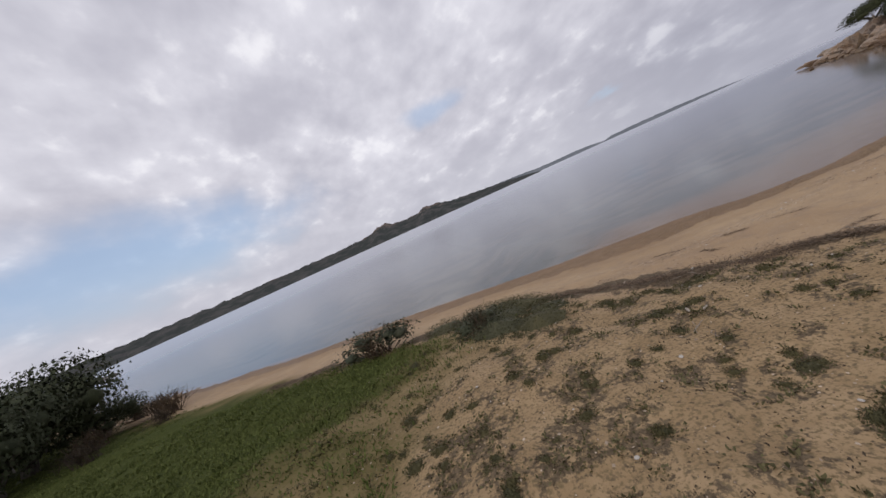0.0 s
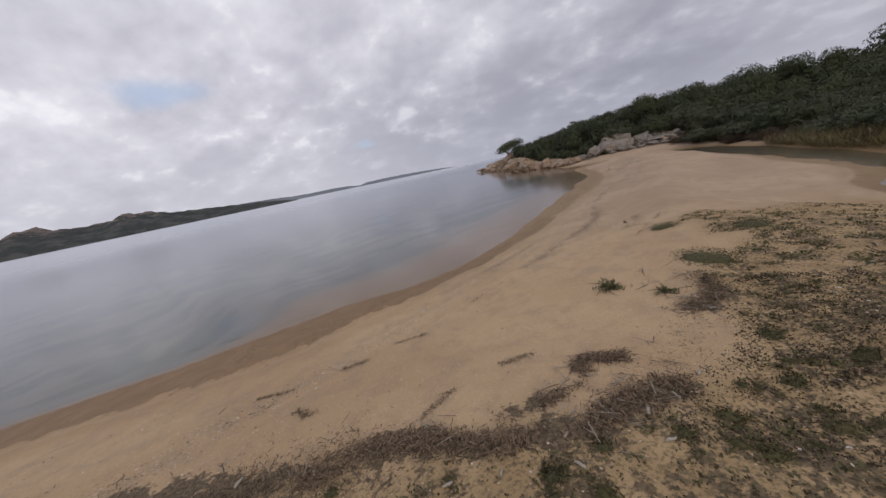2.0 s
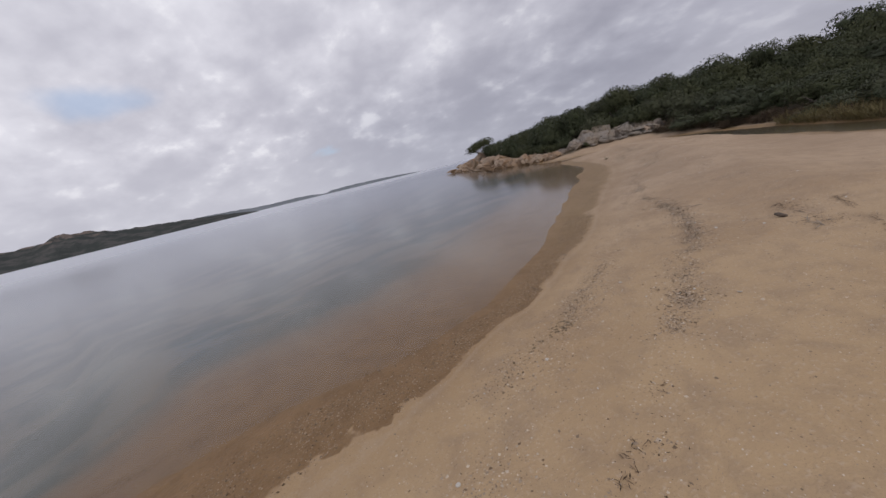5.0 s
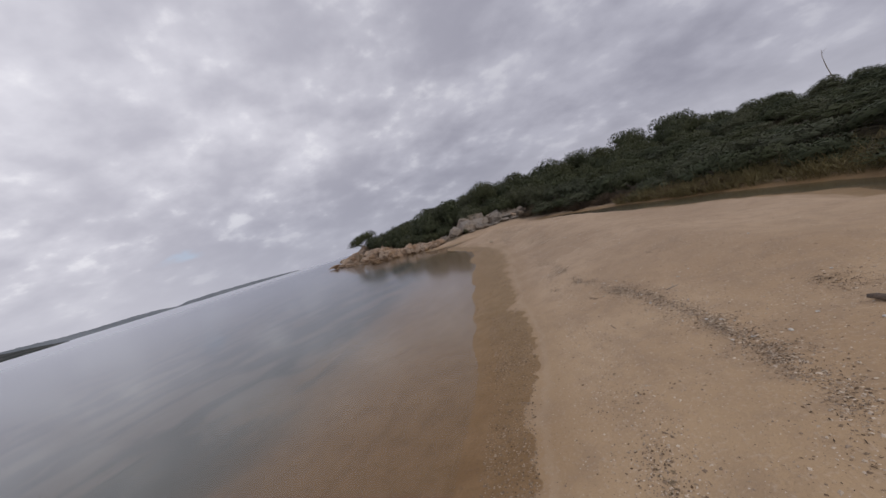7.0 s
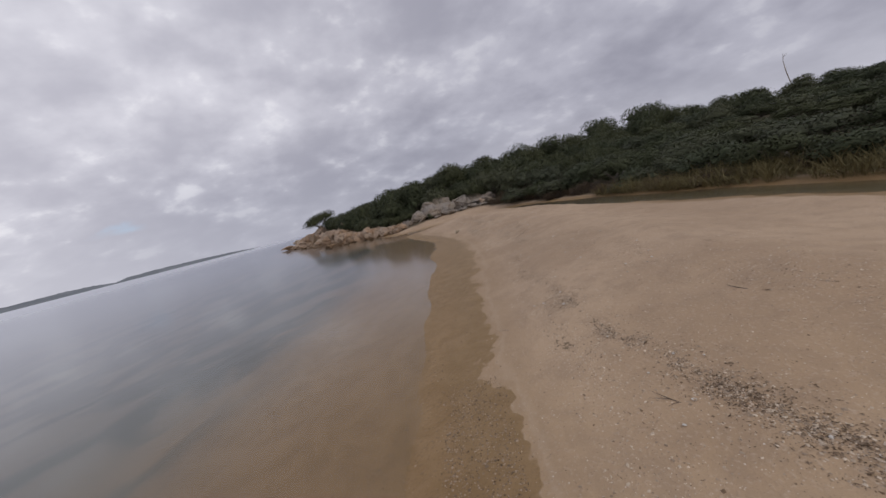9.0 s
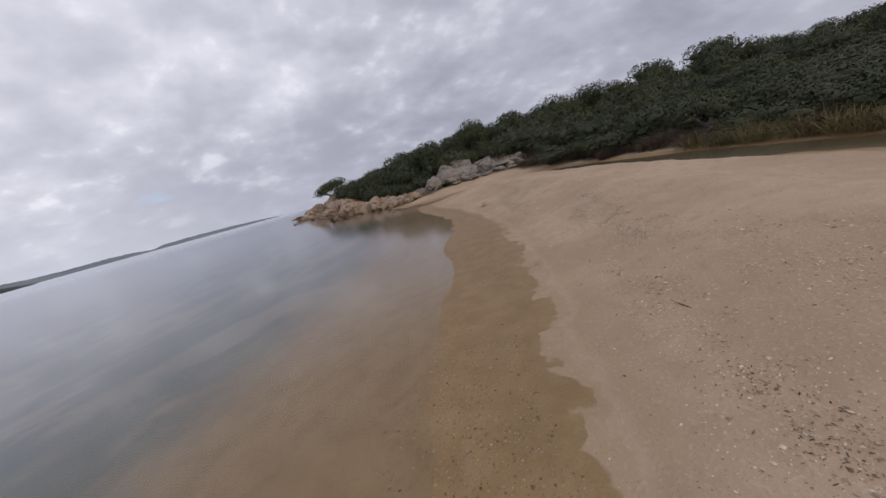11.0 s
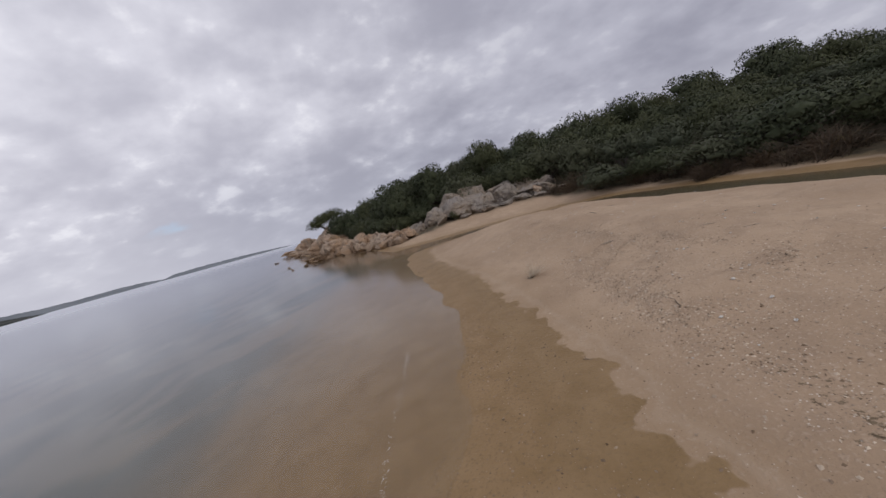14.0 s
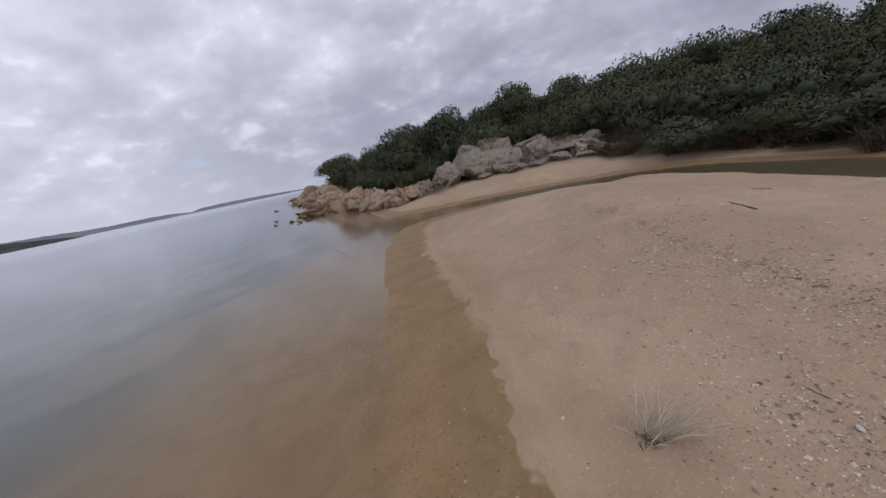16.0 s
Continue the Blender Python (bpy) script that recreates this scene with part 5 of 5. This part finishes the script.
grit_at = np.concatenate([along(BAND_A, 15000, 0.20, low=0.15), along(BAND_B, 34000, 0.45), along(BAND_B[6:], 9000, 0.11), along(LOW_BAND, 12000, 0.16), along(BAND_C, 24000, 0.20), along([(22.5, 8.0), (24.2, 8.0), (27.2, 9.0), (29.2, 9.8), (30.2, 10.4)], 15000, 0.38), along(BAND_A, 20000, 0.06, low=0.17, high=0.8), along(SHINGLE, 9000, 0.25), along(STREAK, 4000, 0.2), over(0, 32, 2, 13, 16000, lambda x, y, z, p, t, l: (z > 0.05) & (p < 0.5)),
                          over(-2.5, 8, -1, 6.5, 9000, lambda x, y, z, p, t, l: p > 0.5)])
stuff("shell_grit", stones("shell_grit", grit_at, np.minimum(dice.lognormal(math.log(0.0054), 0.58, len(grit_at)), 0.020), SHELL_GRIT, 0.35), "broken pale shells strewn along the strand lines", "shell grit")
pebble_at = np.concatenate([along(STREAK, 4200, 0.10), along(BAND_A, 9000, 0.10, low=0.15), along(SHINGLE, 3500, 0.32), over(4, 13, 6.8, 9, 90000, lambda x, y, z, p, t, l: (z > 0.018) & (z < 0.056) & (lumpy(x, y, 0.5, 82) + 0.5 * lumpy(x, y, 0.2, 83) > dice.uniform(-1.2, 0.8, len(x)))), over(3, 32, 6, 13, 300000, lambda x, y, z, p, t, l: (z > -0.03) & (z < 0.046) & (lumpy(x, y, 0.9, 81) > dice.uniform(-0.5, 1.1, len(x)))), over(-1, 32, 2, 13, 3500, lambda x, y, z, p, t, l: (z > 0.06) & (p < 0.5))])
stuff("gravel", stones("gravel", pebble_at, np.minimum(dice.lognormal(math.log(0.0060), 0.48, len(pebble_at)), 0.017), PEBBLE, 0.5), "fine brown gravel in the wet sand at the water's edge", "gravel")


def shell_mesh(seed):
    """One valve of a clam: a ribbed shallow dome with a hinge, and thickness."""
    rnd = random.Random(seed)
    bm = bmesh.new()
    rings, spokes = 5, 14
    layers = []
    for lift in (0.0, -0.07):
        rows = []
        for i in range(1, rings + 1):
            r = i / rings
            rows.append([bm.verts.new((r * math.cos(t) * (1.0 + 0.12 * math.cos(t)), r * math.sin(t) * 0.85, 0.42 * math.sqrt(max(1 - r * r, 0)) + lift + 0.012 * (k % 2) * r))
                         for k in range(spokes) for t in (2 * math.pi * k / spokes,)])
        top = bm.verts.new((-0.1, 0, 0.44 + lift))
        for k in range(spokes):
            bm.faces.new((top, rows[0][k], rows[0][(k + 1) % spokes]))
            for i in range(rings - 1):
                bm.faces.new((rows[i][k], rows[i + 1][k], rows[i + 1][(k + 1) % spokes], rows[i][(k + 1) % spokes]))
        layers.append(rows[-1])
    for k in range(spokes):
        bm.faces.new((layers[0][k], layers[1][k], layers[1][(k + 1) % spokes], layers[0][(k + 1) % spokes]))
    bmesh.ops.recalc_face_normals(bm, faces=bm.faces[:])
    me = bpy.data.meshes.new("shell")
    bm.to_mesh(me)
    bm.free()
    me.materials.append(SHELL)
    return me


SHELLS = [shell_mesh(i) for i in range(3)]
random.seed(61)
shell_at = np.concatenate([along(BAND_A, 130, 0.22, low=0.2), along(BAND_B, 170, 0.4), along(BAND_C, 40, 0.3), over(20, 31, 6, 11, 220, lambda x, y, z, p, t, l: z > 0.2), over(-1, 8, 0, 6.5, 130, lambda x, y, z, p, t, l: p > 0.5)])
for x, y, z in dice.permutation(shell_at)[:298]:
    r = random.uniform(0.008, 0.021)
    ob = new("shell", random.choice(SHELLS))
    ob.matrix_basis = pose(x, y, z + 0.001, random.choice((random.gauss(0, 12), 180 + random.gauss(0, 12))), random.gauss(0, 12), random.uniform(0, 360)) @ Matrix.Diagonal((r, r, r, 1))
    ob.matrix_basis = Matrix.Translation((0, 0, r * 0.3)) @ ob.matrix_basis
    tagged(ob, "bleached white clam shell lying on the sand", "shell", "shells on the sand")


def stick_mesh(seed, length, thick, mat, forks=0):
    random.seed(seed)
    main = limb((-length / 2, 0, thick), (1, 0, 0.0), length, 5, 0.10)
    for q in main:
        q.z = thick * random.uniform(0.9, 1.6)
    sticks = [(main, [thick * f for f in (0.7, 1.0, 0.95, 0.85, 0.6, 0.3)])]
    for i in range(forks):
        q = main[random.choice((2, 3, 4))]
        b = limb(q, (random.uniform(0.3, 1), random.choice((-1, 1)) * random.uniform(0.5, 1), 0.15), length * random.uniform(0.25, 0.5), 3, 0.15)
        sticks.append((b, [thick * f for f in (0.6, 0.5, 0.35, 0.15)]))
    return tubes("stick", sticks, mat, 6)


STICKS = [stick_mesh(200 + i, 1.0, 0.014 + 0.007 * (i % 3), (DEADWOOD, DARKWOOD)[i % 2], (0, 0, 1, 2)[i % 4]) for i in range(8)]


def put_stick(x, y, length, turn, kind, label, group="", lift=0.0, tilt=0.0):
    ob = new("stick", STICKS[kind])
    ob.matrix_basis = pose(x, y, max(height(x, y), -0.02) + lift - 0.004, 0, tilt, turn) @ Matrix.Diagonal((length, length, length * 0.7, 1))
    return tagged(ob, label, "stick", group)


random.seed(71)
for x, y, length, turn, kind in ((2.95, 5.83, 0.2, 60, 3), (3.08, 5.32, 0.14, 20, 5), (2.99, 6.7, 0.13, 35, 1), (2.42, 7.03, 0.25, 35, 1), (3.24, 8.15, 0.2, 40, 1), (4.71, 6.24, 0.16, 20, 5), (27.9, 9.5, 0.14, 10, 2), (26.2, 7.55, 0.36, 75, 6),
                                 (28.6, 7.0, 0.4, -20, 0), (6.15, 3.61, 0.35, -30, 3), (12.15, 6.46, 0.32, 40, 3), (10.98, 6.47, 0.25, 10, 1), (27.4, 10.03, 0.09, 20, 7), (26.97, 10.29, 0.07, 70, 3), (27.05, 9.2, 0.10, -20, 7), (26.81, 9.19, 0.12, 30, 5), (24.28, 9.09, 0.10, 15, 5), (24.05, 9.46, 0.16, 60, 7), (24.07, 8.66, 0.12, -30, 3), (26.23, 9.55, 0.09, 0, 5), (25.7, 7.34, 0.3, 80, 0), (26.92, 8.63, 0.34, -55, 2), (13.3, 5.3, 0.3, 20, 1), (10.0, 4.6, 0.22, 10, 7), (11.6, 5.6, 0.3, -50, 2), (20.4, 6.9, 0.45, 30, 6), (24.6, 8.6, 0.3, -10, 3), (31.5, 15.3, 1.7, 46, 0),
                                 (6.91, 3.46, 0.4, -25, 6), (6.58, 3.74, 0.35, 15, 3), (29.5, 8.4, 0.6, 5, 1), (30.6, 7.8, 0.4, 40, 3), (8.5, 7.5, 0.3, 60, 1), (9.95, 7.5, 0.28, 75, 0), (14.0, 7.6, 0.3, 60, 0), (17.3, 7.2, 0.25, 20, 5)):
    put_stick(x, y, length, turn, kind, "weathered thin stick lying on the sand" if kind % 2 == 0 else "dark driftwood stick lying on the sand", "sticks on the sand")
# tangles of driftwood on the strand line
for cx, cy, n, wide in ((4.12, 3.32, 66, 0.20), (3.74, 3.58, 22, 0.22), (4.62, 3.16, 18, 0.25), (0.96, 3.92, 9, 0.16), (3.09, 4.44, 26, 0.28), (2.06, 5.52, 26, 0.30), (1.02, 6.41, 16, 0.3), (3.16, 2.66, 6, 0.2), (5.95, 3.12, 46, 0.26), (5.62, 3.05, 14, 0.16), (6.37, 3.25, 10, 0.14), (9.46, 4.66, 14, 0.13), (4.15, 3.84, 10, 0.15), (2.58, 5.02, 14, 0.2)):
    for _ in range(n):
        put_stick(cx + random.gauss(0, wide), cy + random.gauss(0, wide * 0.6), random.uniform(0.06, 0.21), random.uniform(0, 360), random.choice((0, 0, 2, 4, 6, 1, 7)), "grey driftwood twig in a tangle on the strand line", "driftwood tangle",
                  random.uniform(0, 0.035), random.gauss(0, 4))
def put_chunk(x, y, length, turn):
    ob = new("driftwood_piece", CHUNKS[int(x * 10) % len(CHUNKS)])
    ob.matrix_basis = pose(x, y, height(x, y) + 0.008, random.gauss(0, 6), random.gauss(0, 6), turn) @ Matrix.Diagonal((length * 0.6, length * 0.7, length * 0.6, 1))
    tagged(ob, "bleached pale piece of driftwood among the wrack", "driftwood", "driftwood pieces")


CHUNKS = [tube("driftwood_piece", [(-0.5, 0, 0.10), (-0.2, 0.03 * i, 0.13), (0.2, -0.04, 0.12), (0.5, 0.02 * i, 0.09)], [0.09, 0.13, 0.12 - 0.01 * i, 0.08], BLEACHED, 8) for i in range(3)]
for x, y, length, turn in ((2.25, 5.47, 0.15, 40), (2.62, 5.0, 0.10, 80), (3.62, 3.55, 0.10, 10), (3.45, 3.4, 0.12, 75), (4.05, 3.2, 0.14, 20), (3.85, 3.05, 0.11, -40), (4.3, 3.1, 0.13, 60), (4.62, 3.0, 0.10, 0), (3.2, 3.75, 0.09, 30), (3.0, 4.0, 0.11, -20), (5.9, 3.15, 0.12, 50), (5.7, 3.0, 0.10, -30),
                           (1.6, 6.0, 0.12, 35), (0.75, 6.3, 0.16, 60), (0.62, 6.15, 0.12, 10), (2.46, 3.14, 0.16, 5), (1.2, 4.4, 0.14, 70), (1.3, 4.3, 0.12, 20)):
    put_chunk(x, y, length, turn)
log = new("log", tube("log", [(-0.08, 0, 0.022), (-0.03, 0.008, 0.026), (0.03, 0.0, 0.024), (0.08, 0.012, 0.020)], [0.020, 0.027, 0.024, 0.014], DARKWOOD, 9))
log.matrix_basis = pose(9.97, 4.8, height(9.97, 4.8), 0, 0, 25)
tagged(log, "short dark driftwood log lying on the sand", "log")

# ripple of foam at the water's edge
FOAM = speck_material("foam", (0.75, 0.73, 0.70), (0.55, 0.52, 0.48), 0.4)
froth = along([(24.8, 11.48), (23.8, 11.2), (23.25, 11.06), (22.9, 10.94), (22.4, 10.8)], 240, 0.012)
froth[:, 2] = 0.004
stuff("foam", soup("foam", slivers(froth, dice.uniform(0.01, 0.04, len(froth)), dice.uniform(0.002, 0.006, len(froth)), 0.03), FOAM, 4), "thin broken line of white foam along the water's edge", "foam")

weed = along([(4.9, 9.6), (4.3, 9.75), (3.6, 9.98), (2.99, 10.5), (2.2, 11.05), (1.5, 11.6)], 1500, 0.03)
weed[:, 2] = 0.003
stuff("floating_weed", soup("floating_weed", slivers(weed, dice.uniform(0.01, 0.05, len(weed)), dice.uniform(0.002, 0.006, len(weed)), 0.03), WRACK, 4), "thin dark line of seagrass bits floating off the beach", "seagrass")

# dry tuft on the spit
tuft = root("dry_tuft", pose(26.57, 9.92, height(26.57, 9.92) - 0.01), "dry bleached grass tuft growing from the sand", "dry grass")
n = 110
spread = np.stack([dice.normal(0.1, 0.35, n), dice.normal(-0.75, 0.65, n)], 1)
part("straw", soup("straw", blades(np.concatenate([dice.normal(0, 0.035, (n, 2)), np.zeros((n, 1))], 1), spread, dice.uniform(0.14, 0.36, n), np.full(n, 0.005)), STRAW, 4), tuft)
part("base", soup("base", blades(np.concatenate([dice.normal(0, 0.03, (60, 2)), np.zeros((60, 1))], 1), dice.normal(0, 0.8, (60, 2)), dice.uniform(0.02, 0.06, 60), np.full(60, 0.008)), BROWN_TWIG, 4), tuft)

# low stone jetty in the lagoon
jetty = np.stack([np.linspace(-172, -66, 260), np.linspace(157, 70.5, 260)], 1)
jetty_at = np.concatenate([jetty + dice.normal(0, 0.5, jetty.shape), dice.uniform(-0.1, 0.3, (260, 1))], 1)
stuff("jetty_stones", stones("jetty_stones", jetty_at, dice.uniform(0.4, 1.0, 260), FAR_ROCK, 0.6), "long low line of dark stones in the lagoon", "stones")
